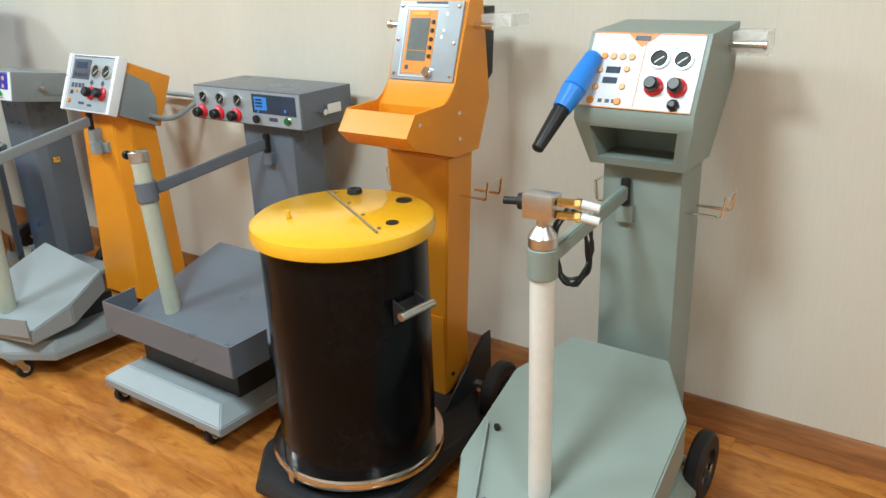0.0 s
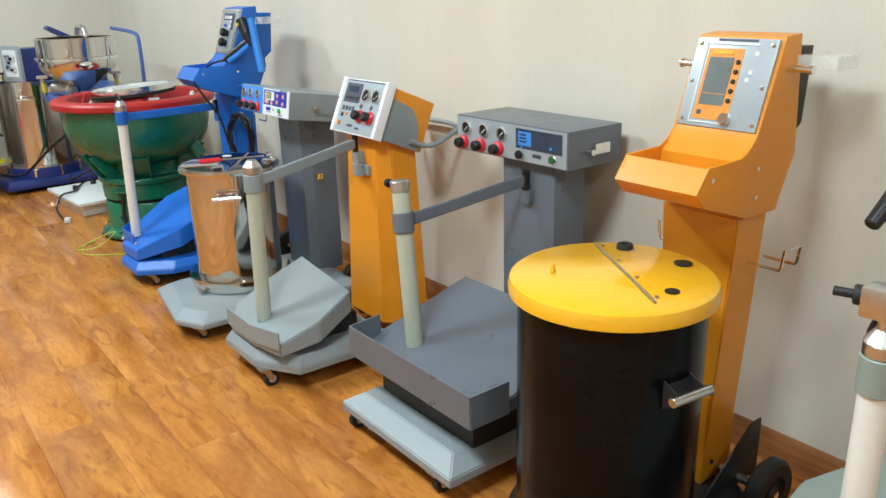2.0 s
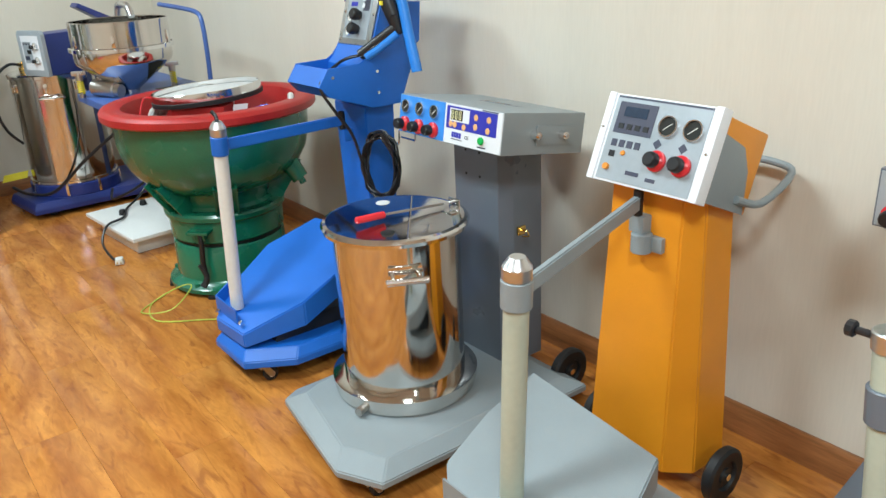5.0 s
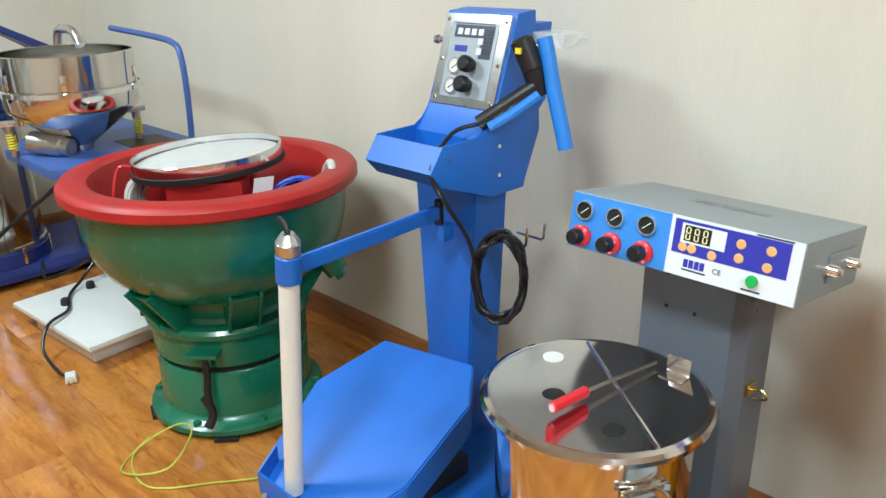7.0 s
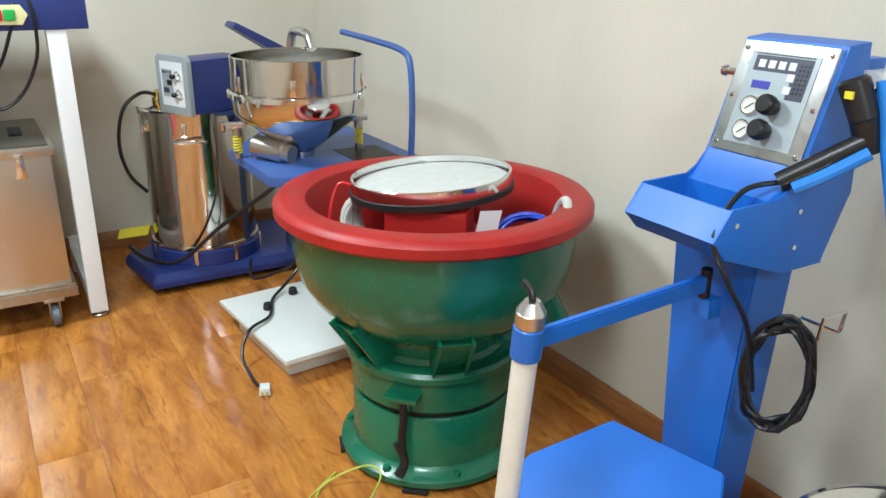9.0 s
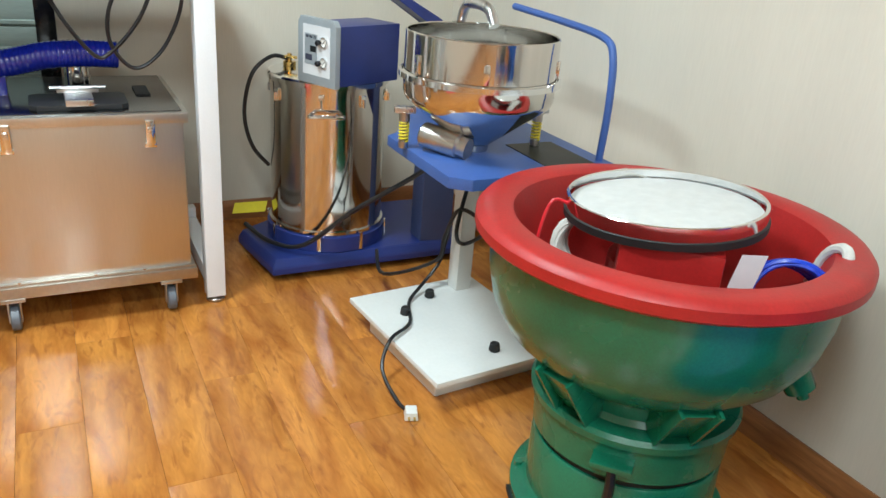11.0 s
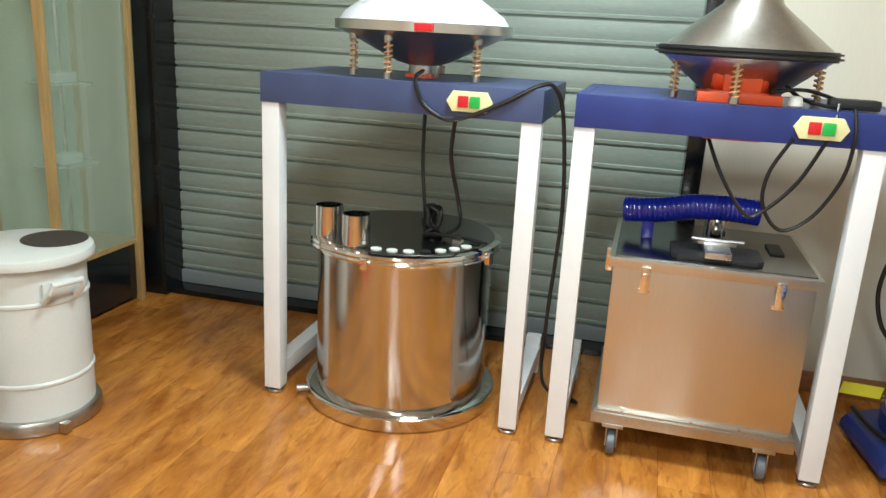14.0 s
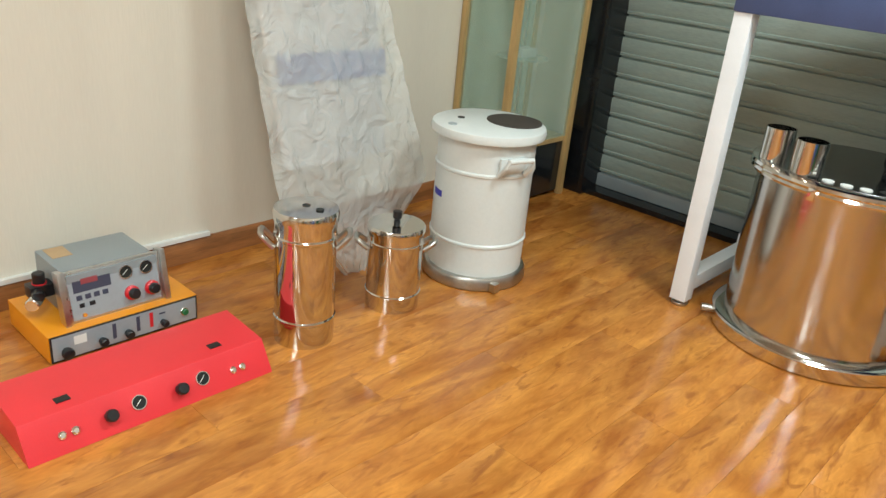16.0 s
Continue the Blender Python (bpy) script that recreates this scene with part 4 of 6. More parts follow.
# ---- yellow column unit with a tilted head ----
def tilted_unit():
    t = thing("tilted_head_unit", -2.53, 1.80, 0, "orange column coating unit with tilted silver panel and grey tray", "coating machine", "powder coating units")
    g = G()
    lo = [(-0.145, -0.035, 0.06), (0.085, -0.035, 0.06), (0.14, 0.02, 0.06), (0.14, 0.14, 0.06), (-0.145, 0.14, 0.06)]
    hi = [(-0.1, -0.025, 0.80), (0.09, -0.025, 0.80), (0.115, 0.02, 0.80), (0.115, 0.12, 0.80), (-0.1, 0.12, 0.80)]
    L = [g.bm.verts.new(p) for p in lo]
    H = [g.bm.verts.new(p) for p in hi]
    g.bm.faces.new(L[::-1]), g.bm.faces.new(H)
    for i in range(5):
        g.bm.faces.new((L[i], L[(i + 1) % 5], H[(i + 1) % 5], H[i]))
    bmesh.ops.bevel(g.bm, geom=list(g.bm.edges), offset=0.004, segments=2, affect="EDGES")
    part("column", g, M_ORANGE, t)
    F = face(0.005, -0.07, 0.775, 0.005, 0.952)
    head = part("head", G().box((-0.132, -0.092, -0.215), (0.132, 0.092, -0.01), 0.006).moved(F), M_ORANGE, t)
    for sx in (-1, 1):
        part("side_plate", G().prism([(-0.092, -0.01), (0.06, -0.01), (0.045, -0.13), (0.0, -0.17), (-0.092, -0.2)], sx * 0.1335 - 0.0025, sx * 0.1335 + 0.0025, "x", 0.001).moved(F @ Matrix.Identity(4)), M_LGREY, t, "grey swept side plate")
        part("carry_handle", G().tube([(sx * 0.14, -0.065, -0.15), (sx * 0.15, -0.055, -0.24), (sx * 0.15, 0.03, -0.33), (sx * 0.1, 0.05, -0.34), (0, 0.05, -0.34)], 0.009, 10, 4).moved(F), M_LGREY, t)
    pan = part("control_panel", G().box((-0.145, -0.099, -0.012), (0.145, 0.099, 0.0), 0.004).box((-0.146, -0.1, -0.03), (-0.128, 0.1, 0.006), 0.004).box((0.128, -0.1, -0.03), (0.146, 0.1, 0.006), 0.004).moved(F), M_WHITE, t, "white-framed silver control panel")
    sheet(pan, F, -0.122, -0.094, 0.122, 0.09, M_PANEL, "face_plate", 0.002)
    sheet(pan, F, -0.122, 0.09, 0.122, 0.095, M_DINK)
    P = at(F, 0, 0, 0.002)
    for u in (0.03, 0.092):
        gauge(pan, P, u, 0.043, 0.024)
        knob(pan, P, u - 0.005, -0.033, 0.017, 0.034)
    sheet(pan, P, -0.11, 0.012, -0.008, 0.082, M_DINK, "display")
    sheet(pan, at(P, 0, 0, 0.001), -0.092, 0.05, -0.03, 0.072, M_DARKLCD, "screen")
    for k in range(4):
        sheet(pan, at(P, 0, 0, 0.001), -0.098 + 0.022 * k, 0.022, -0.084 + 0.022 * k, 0.034, M_PLASTIC, "key")
        sheet(pan, P, -0.105 + 0.021 * k, -0.018, -0.09 + 0.021 * k, -0.002, M_DINK, "key")
    sheet(pan, P, -0.104, -0.042, -0.088, -0.028, M_PLASTIC, "switch")
    button(pan, P, -0.066, -0.03, 0.006, M_OPRINT)
    button(pan, P, -0.1, -0.066, 0.008, M_OPRINT, 0.008)
    for u in (0.014, 0.078):
        part("print", G().lathe([(0.0, 0.001), (0.011, 0.001), (0.011, 0)], 4).moved(at(P, u, 0.003)), M_DINK, pan)
    sheet(pan, P, -0.045, -0.075, -0.01, -0.066, M_DINK)
    sheet(pan, P, 0.01, -0.08, 0.035, -0.072, M_DINK)
    screws(pan, at(F, 0, 0, 0.006), [(-0.137, 0.02), (0.137, 0.0)], 0.004)
    hump = [(-0.165, -0.22, 0.31), (0.23, -0.25, 0.29), (0.275, -0.40, 0.235), (0.245, -0.53, 0.18), (0.10, -0.56, 0.165), (-0.08, -0.56, 0.165), (-0.16, -0.50, 0.19), (-0.175, -0.36, 0.25)]
    oct_hump(t, hump, 0.075, M_LGREY, 0.135)
    bent_lip(t, [(-0.09, -0.563, 0.155), (0.11, -0.563, 0.155), (0.25, -0.535, 0.165)], 0.06, M_LGREY)
    part("tray_riser", G().box((-0.1, -0.45, 0.1), (0.18, -0.2, 0.19), 0.01), M_BLACKMETAL, t)
    base_plate(t, [(-0.12, -0.57), (0.12, -0.57), (0.27, -0.48), (0.28, -0.12), (-0.18, -0.12), (-0.18, -0.48)], 0.065, 0.125, M_LGREY, 0.02)
    for cx, cy in ((0.15, -0.55), (-0.14, -0.52), (0.22, -0.18)):
        caster(t, cx, cy, 0.07, 0.028)
    big_wheel(t, -0.185, 0.06, 0.07, 0.03)
    big_wheel(t, 0.19, 0.06, 0.07, 0.03)
    post(t, (0.04, -0.485, 0.19), (0.063, -0.482, 0.75), 0.025, M_OLIVE, 0.675, (-0.01, -0.05, 0.735), M_LGREY)
    part("clamp", G().cyl((0.0, -0.045, 0.62), (0.0, -0.045, 0.665), 0.024, seg=24, bev=0.002).box((0, -0.04, 0.625), (0.05, -0.025, 0.66), 0.002), M_LGREY, t)


tilted_unit()


# ---- grey unit that carries the steel hopper ----
def hopper_unit():
    t = thing("hopper_unit", -3.145, 1.82, 0, "grey coating unit with blue-fronted control box on a flat deck", "coating machine", "powder coating units")
    lean = Matrix.Translation((0, -0.135, 0.785)) @ Matrix.Rotation(radians(-9), 4, "X") @ Matrix.Translation((0, 0.135, -0.785))
    part("control_box", G().box((-0.21, -0.135, 0.785), (0.228, 0.16, 0.893), 0.003).moved(lean), M_LGREY, t)
    P = lean @ face(0.009, -0.135, 0.785, -0.135, 0.893)
    pan = sheet(t, P, -0.217, -0.052, 0.217, 0.052, M_PANELW, "control_panel", 0.003, "blue and white control panel")
    P = at(P, 0, 0, 0.003)
    sheet(pan, P, -0.217, -0.052, -0.01, 0.052, M_SKYPRINT)
    Q = at(P, 0, 0, 0.001)
    for k in range(3):
        gauge(pan, Q, -0.185 + 0.066 * k, 0.022, 0.019)
        knob(pan, Q, -0.187 + 0.066 * k, -0.028, 0.0155, 0.036)
    sheet(pan, P, -0.002, -0.012, 0.198, 0.047, M_INK)
    sheet(pan, Q, 0.012, 0.008, 0.092, 0.042, M_PANELW)
    sheet(pan, at(Q, 0, 0, 0.001), 0.018, 0.012, 0.066, 0.039, M_DIAL, "display", label="green-grey digit display")
    for k in range(3):
        for dv in (0, 1):
            u = 0.021 + 0.0155 * k
            for a in (0, 0.007):
                sheet(pan, at(Q, 0, 0, 0.002), u + a, 0.015 + 0.011 * dv, u + a + 0.002, 0.024 + 0.011 * dv, M_YPLATE, "digit")
        for v in (0.014, 0.025, 0.035):
            sheet(pan, at(Q, 0, 0, 0.002), 0.023 + 0.0155 * k, v, 0.028 + 0.0155 * k, v + 0.002, M_YPLATE, "digit")
    for u, v in ((0.118, 0.028), (0.168, 0.028), (0.118, 0.004), (0.166, 0.0), (0.072, -0.003), (0.035, 0.0), (0.018, 0.0)):
        button(pan, Q, u, v, 0.0085, M_BTN, 0.002)
    sheet(pan, P, 0.14, 0.0485, 0.2, 0.051, M_DINK)
    R = at(P, 0, 0, 0.0)
    text_part("lettering", "CE", 0.013, at(P, 0.085, -0.029, 0.0006), M_DINK, pan)
    for k in range(4):
        u = 0.024 + 0.010 * k
        part("logo_bar", G().box((u, -0.034, 0), (u + 0.008, -0.020, 0.001), 0).moved(P), M_INK, pan)
    sheet(pan, P, 0.022, -0.040, 0.066, -0.0375, M_DINK)
    button(pan, P, 0.147, -0.027, 0.0125, M_WPLASTIC, 0.003)
    button(pan, at(P, 0, 0, 0.003), 0.147, -0.027, 0.0105, M_GREENB, 0.006, label="green start button")
    sheet(pan, P, 0.13, -0.046, 0.162, -0.043, M_DINK)
    part("lid_print", G().box((-0.05, 0.02, 0.893), (0.1, 0.05, 0.8935), 0).moved(lean), M_GREY, t)
    part("vent", G().box((0.228, -0.02, 0.81), (0.232, 0.12, 0.86), 0.001).moved(lean), M_LGREY, t)
    for yy in (-0.03, 0.07):
        part("connector", G().cyl((0.228, yy, 0.837), (0.25, yy, 0.837), 0.012, 0.01, 16).cyl((0.25, yy, 0.837), (0.256, yy, 0.837), 0.006, seg=10).moved(lean), M_CHROME, t)
    col = part("column", G().prism([(-0.105, -0.02), (0.085, -0.02), (0.105, 0.02), (0.105, 0.13), (-0.105, 0.13)], 0.09, 0.76, "z", 0.004), M_GREY, t)
    for u, v in ((-0.05, 0.735), (0.01, 0.735), (-0.05, 0.665), (0.01, 0.665)):
        part("hole", G().cyl((u, -0.0215, v), (u, -0.019, v), 0.004, seg=10), M_DIAL, t)
    part("lock", G().box((0.105, 0.03, 0.50), (0.112, 0.06, 0.525), 0.002).tube([(0.112, 0.045, 0.512), (0.135, 0.04, 0.52), (0.145, 0.04, 0.505), (0.12, 0.04, 0.498)], 0.0025, 6), M_BRASS, t, "small brass lock with key ring")
    base_plate(t, [(-0.21, -0.60), (0.18, -0.66), (0.30, -0.60), (0.32, 0.10), (-0.235, 0.10), (-0.235, -0.55)], 0.055, 0.10, M_LGREY, 0.05)
    for cx, cy in ((-0.17, -0.53), (0.24, -0.6), (-0.2, 0.02)):
        caster(t, cx, cy, 0.058, 0.022)
    big_wheel(t, 0.22, 0.13, 0.07, 0.03)

    h = thing("steel_hopper", -3.17, 1.525, 0.101, "polished stainless steel hopper drum with mirror lid", "drum")
    part("body", G().lathe([(0, 0.03), (0.172, 0.03), (0.174, 0.05), (0.174, 0.485), (0, 0.485)], 72), M_STEEL, h)
    part("foot_ring", G().lathe([(0, 0.0), (0.198, 0.0), (0.203, 0.006), (0.203, 0.028), (0.209, 0.03), (0.209, 0.048), (0.19, 0.052), (0.174, 0.052)], 72), M_STEEL, h)
    part("drain", G().cyl((0.07, -0.19, 0.018), (0.08, -0.215, 0.018), 0.012, seg=12), M_DULL, h)
    lid = part("lid", G().lathe([(0.19, 0.482), (0.2, 0.486), (0.202, 0.496), (0.197, 0.503), (0.188, 0.506), (0.182, 0.504), (0, 0.504)], 72), M_LIDSTEEL, h, "mirror-polished split lid")
    part("hinge", G().cyl((-0.11, 0.135, 0.506), (0.165, -0.075, 0.506), 0.003, seg=8), M_CHROME, lid)
    part("disc", G().cyl((-0.125, 0.045, 0.5035), (-0.125, 0.045, 0.5055), 0.02, seg=20), M_DIALW, lid, "white sticker disc")
    for p, r in (((-0.045, -0.06), 0.017), ((0.09, -0.085), 0.016)):
        part("hole", G().lathe([(0, 0.5055), (r, 0.5055), (r * 1.2, 0.504)], 20, Matrix.Translation((*p, 0))), M_DIAL, lid)
    part("clip", G().box((0.055, 0.115, 0.504), (0.1, 0.145, 0.507), 0.001).box((0.055, 0.143, 0.504), (0.1, 0.146, 0.54), 0.001), M_CHROME, lid)
    for a in (-28, 152):
        q = Matrix.Rotation(radians(a), 4, "Z")
        hd = part("handle", G().box((0.172, -0.045, 0.39), (0.178, 0.045, 0.43), 0.003).box((0.176, -0.04, 0.395), (0.215, -0.03, 0.41), 0.003).box((0.176, 0.03, 0.395), (0.215, 0.04, 0.41), 0.003).moved(q), M_STEEL, h)
        part("grip", G().cyl((0.212, -0.055, 0.402), (0.212, 0.055, 0.402), 0.009, seg=16, bev=0.002).moved(q), M_CHROME, hd)
    s = thing("screwdriver", -3.155, 1.48, 0.610, "screwdriver with red transparent handle lying on the lid", "screwdriver")
    a, b, c = Vector((-0.02, -0.075, 0.012)), Vector((-0.01, 0.01, 0.011)), Vector((0.02, 0.185, 0.006))
    part("handle", G().cyl(a, b, 0.010, 0.010, 8, 0.003), M_REDP, s)
    part("shaft", G().cyl(b, c, 0.0035, seg=10), M_DULL, s)


hopper_unit()

# ---- blue unit ----
bl = trough_unit("trough_coating_unit", -3.74, 1.835, 1.035, M_BLUE, "bright blue powder coating unit with trough and two-knob panel", False, -0.04)
hump = [(-0.155, -0.17, 0.395), (0.09, -0.10, 0.385), (0.17, -0.20, 0.35), (0.185, -0.42, 0.255), (0.10, -0.60, 0.17), (-0.09, -0.61, 0.165), (-0.20, -0.50, 0.215), (-0.24, -0.33, 0.31)]
oct_hump(bl, hump, 0.085, M_BLUE, 0.12)
bent_lip(bl, [(-0.15, -0.52, 0.20), (-0.13, -0.585, 0.17), (0.03, -0.585, 0.17)], 0.055, M_BLUE)
part("tray_riser", G().box((-0.14, -0.5, 0.1), (0.12, -0.15, 0.17), 0.01), M_BLACKMETAL, bl)
base_plate(bl, [(-0.10, -0.62), (0.12, -0.62), (0.21, -0.48), (0.21, 0.05), (-0.23, 0.05), (-0.25, -0.42)], 0.06, 0.115, M_BLUE, 0.02)
for p in ((-0.16, -0.545, 0.205), (-0.09, -0.597, 0.182), (0.06, -0.585, 0.19)):
    part("bolt", G().cyl(p, (p[0], p[1] - 0.004, p[2] + 0.006), 0.008, seg=10), M_CHROME, bl)
for cx, cy in ((0.13, -0.56), (-0.14, -0.52)):
    caster(bl, cx, cy, 0.062, 0.024)
big_wheel(bl, -0.19, 0.1, 0.07, 0.03)
big_wheel(bl, 0.19, 0.1, 0.07, 0.03)
post(bl, (-0.043, -0.55, 0.20), (0.028, -0.552, 0.83), 0.021, M_CREAM, 0.755, (-0.01, -0.11, 0.755), M_BLUE)
part("hose_nipple", G().tube([(0.028, -0.552, 0.83), (0.022, -0.552, 0.845), (0.005, -0.555, 0.855)], 0.006, 8), M_PLASTIC, bl)

gun = thing("powder_gun", -3.58, 1.86, 1.12, "black and blue trigger powder gun hung beside the blue head", "spray gun")
part("body", G().cyl((-0.02, -0.03, 0.03), (0.01, -0.02, -0.04), 0.026, 0.024, 18, 0.006).cyl((0.005, -0.02, -0.03), (0.02, -0.01, -0.09), 0.024, 0.02, 18, 0.004), M_PLASTIC, gun, "black body")
part("shell", G().tube([(0.02, 0.0, 0.03), (0.035, 0.0, -0.02), (0.05, 0.0, -0.08), (0.078, 0.0, -0.17), (0.086, 0.0, -0.2)], 0.017, 14, 4), M_SKY, gun, "sky blue barrel shell")
part("grip", G().tube([(0.015, -0.02, -0.07), (-0.03, -0.06, -0.11), (-0.075, -0.10, -0.15)], 0.018, 12, 3), M_PLASTIC, gun)
part("grip_strip", G().tube([(0.03, -0.025, -0.085), (-0.015, -0.065, -0.128), (-0.05, -0.095, -0.155)], 0.012, 10, 3), M_SKY, gun)
part("label", G().box((-0.012, -0.058, 0.0), (0.002, -0.053, 0.012), 0), M_YTAG, gun, "small yellow sticker")
solo("gun_cable", G().tube([(-3.655, 1.76, 0.97), (-3.68, 1.70, 0.955), (-3.645, 1.60, 0.90), (-3.63, 1.63, 0.82), (-3.62, 1.68, 0.74), (-3.61, 1.70, 0.66), (-3.605, 1.71, 0.60)], 0.005, 8, 5), M_PLASTIC, "black cable from gun to coil", "cable")
coil("coiled_cable", (-3.60, 1.77, 0.615), 0.108, 13, 0.0045, M_PLASTIC, "black cable coil hanging on the blue unit", flat=0.45, rz=35)


# ---- vibratory bowl ----
def vib_bowl():
    t = thing("vibratory_bowl", -4.538, 1.588, 0, "green vibratory finishing bowl with thick red rubber rim", "bowl machine")
    part("base", G().lathe([(0, 0.012), (0.258, 0.012), (0.266, 0.018), (0.266, 0.034), (0.255, 0.042), (0.238, 0.048), (0.229, 0.06), (0.227, 0.195), (0.222, 0.204), (0, 0.205)], 56), M_BOWL, t)
    part("gap", G().lathe([(0, 0.203), (0.216, 0.203), (0.216, 0.222), (0, 0.222)], 40), M_DIAL, t)
    part("drive_housing", G().lathe([(0, 0.22), (0.224, 0.22), (0.23, 0.226), (0.232, 0.305), (0.244, 0.315), (0.246, 0.332), (0.238, 0.342), (0.20, 0.346), (0.192, 0.36), (0.205, 0.43), (0, 0.43)], 56), M_BOWL, t)
    for a in (-165, -128, -60, -15, 45, 120):
        q = Matrix.Rotation(radians(a), 4, "Z")
        part("bolt", G().cyl((0.248, 0, 0.036), (0.248, 0, 0.054), 0.011, seg=6).moved(q), M_BOWL, t)
    part("bowl", G().lathe([(0.12, 0.40), (0.20, 0.41), (0.27, 0.44), (0.325, 0.49), (0.36, 0.55), (0.375, 0.62), (0.38, 0.70), (0.385, 0.728), (0.36, 0.728), (0.35, 0.6), (0.2, 0.5), (0.0, 0.48)], 72), M_BOWL, t)
    part("rim", G().lathe([(0.375, 0.71), (0.408, 0.714), (0.417, 0.722), (0.417, 0.744), (0.408, 0.755), (0.395, 0.759), (0.35, 0.76), (0.335, 0.752), (0.325, 0.72), (0.30, 0.60), (0.24, 0.54), (0.13, 0.53), (0.12, 0.55), (0.115, 0.66), (0.08, 0.69), (0, 0.69)], 72), M_RED, t, "thick red rubber rim and liner")
    for a in (-150, -75, -20, 60, 150):
        q = Matrix.Rotation(radians(a), 4, "Z")
        part("gusset", G().prism([(0.17, 0.335), (0.238, 0.335), (0.33, 0.47), (0.30, 0.48), (0.17, 0.43)], -0.045, -0.037, "y", 0.002).prism([(0.17, 0.335), (0.238, 0.335), (0.33, 0.47), (0.30, 0.48), (0.17, 0.43)], 0.037, 0.045, "y", 0.002).prism([(0.20, 0.335), (0.212, 0.335), (0.31, 0.46), (0.296, 0.465)], -0.037, 0.037, "y", 0.001).moved(q), M_BOWL, t)
    part("drain_hole", G().cyl((0.02, -0.17, 0.392), (0.026, -0.222, 0.392), 0.03, seg=20), M_DIAL, t)
    q = Matrix.Translation((0, 0, 0)) @ Matrix.Rotation(radians(-48), 4, "Z") @ Matrix.Diagonal((1.06, 1, 1, 1))
    br = part("terminal_box", G().box((0.20, -0.045, 0.275), (0.262, 0.045, 0.288), 0.004).box((0.218, -0.02, 0.25), (0.243, 0.02, 0.275), 0.003).moved(q), M_BOWL, t)
    part("cable", G().tube([q @ Vector(p) for p in ((0.235, 0, 0.28), (0.246, 0.005, 0.22), (0.247, 0.0, 0.15), (0.252, 0.01, 0.09), (0.268, 0.0, 0.06))], 0.011, 8, 4).tube([q @ Vector(p) for p in ((0.25, -0.012, 0.15), (0.252, 0.01, 0.1), (0.268, -0.004, 0.062))], 0.012, 8, 4), M_PLASTIC, t, "bundle of black cable")
    for a in (-150, -110, -40):
        q = Matrix.Rotation(radians(a), 4, "Z")
        part("foot", G().box((0.20, -0.035, 0.0), (0.272, 0.035, 0.014), 0.004).moved(q), M_RUBBER, t)
    part("spout", G().cyl((0.30, 0.0, 0.50), (0.345, 0.0, 0.43), 0.04, 0.034, 20).cyl((0.34, 0.0, 0.44), (0.355, 0.0, 0.41), 0.014, seg=12).moved(Matrix.Rotation(radians(42), 4, "Z")), M_BOWL, t)


vib_bowl()
tilt = pose(-4.56, 1.592, 0.785, 3, -3, 0)
sv = thing("test_sieve", -4.53, 1.60, 0.795, "round steel test sieve with pale mesh resting in the bowl", "sieve")
sv.matrix_basis = tilt
part("rim", G().lathe([(0.204, -0.03), (0.212, -0.03), (0.214, -0.012), (0.213, 0.016), (0.211, 0.018), (0.205, 0.016)], 64), M_CHROME, sv)
part("gasket", G().lathe([(0.204, -0.032), (0.217, -0.03), (0.218, -0.014), (0.214, -0.012)], 64), M_RUBBER, sv, "black rubber gasket")
part("mesh_screen", G().lathe([(0, -0.004), (0.206, -0.004), (0.206, -0.008), (0, -0.008)], 48), M_POWDER, sv)
sb = solo("red_block", G().prism([(-4.47, 1.405), (-4.335, 1.56), (-4.42, 1.64), (-4.56, 1.48)], 0.545, 0.752, "z", 0.01), M_RED, "dark red block holding up the sieve", "block")
solo("paper_sheet", G().plate([(-4.345, 1.585, 0.665), (-4.325, 1.635, 0.665), (-4.315, 1.65, 0.755), (-4.335, 1.60, 0.755)], 0.001, 0), M_PANELW, "folded white paper in the bowl", "paper")
rnd = random.Random(3)


def bundle(name, cx, cy, cz, r, n, wire, material, label, tiltx=60, rz=0, spread=0.05):
    """One length of tubing wound into a loose roll."""
    pts = []
    q = pose(cx, cy, cz, tiltx, 0, rz)
    for i in range(n * 12):
        a = 2 * math.pi * i / 12
        rr = r * (1 + 0.06 * math.sin(i * 0.37) + rnd.uniform(-0.03, 0.03))
        pts.append(q @ Vector((rr * math.cos(a), rr * 0.8 * math.sin(a), spread * math.sin(i * 0.113) + rnd.uniform(-0.004, 0.004))))
    solo(name, G().tube(pts, wire, 6, 2), material, label, "tubing")


bundle("tubing_roll", -4.60, 1.475, 0.675, 0.10, 30, 0.0045, M_TUBECLR, "roll of frosted tubing under the sieve", 78, 42)
bundle("tubing_roll", -4.775, 1.67, 0.695, 0.10, 26, 0.0045, M_TUBECLR, "roll of frosted tubing behind the sieve", 84, 70, 0.022)
bundle("tubing_coil", -4.315, 1.73, 0.66, 0.08, 12, 0.006, M_BLUETUBE, "coil of bright blue air tubing in the bowl", 66, 55, 0.035)
solo("tube_end", G().tube([(-4.34, 1.83, 0.66), (-4.32, 1.83, 0.73), (-4.28, 1.815, 0.765), (-4.25, 1.80, 0.76), (-4.245, 1.79, 0.70)], 0.012, 10, 4), M_TUBECLR, "grey hose end in the bowl", "hose")
solo("cable_loop", G().tube([(-4.66, 1.34, 0.60), (-4.665, 1.345, 0.70), (-4.67, 1.375, 0.772), (-4.64, 1.41, 0.765)], 0.004, 8, 4), M_REDP, "bright red cord in the bowl", "cord")
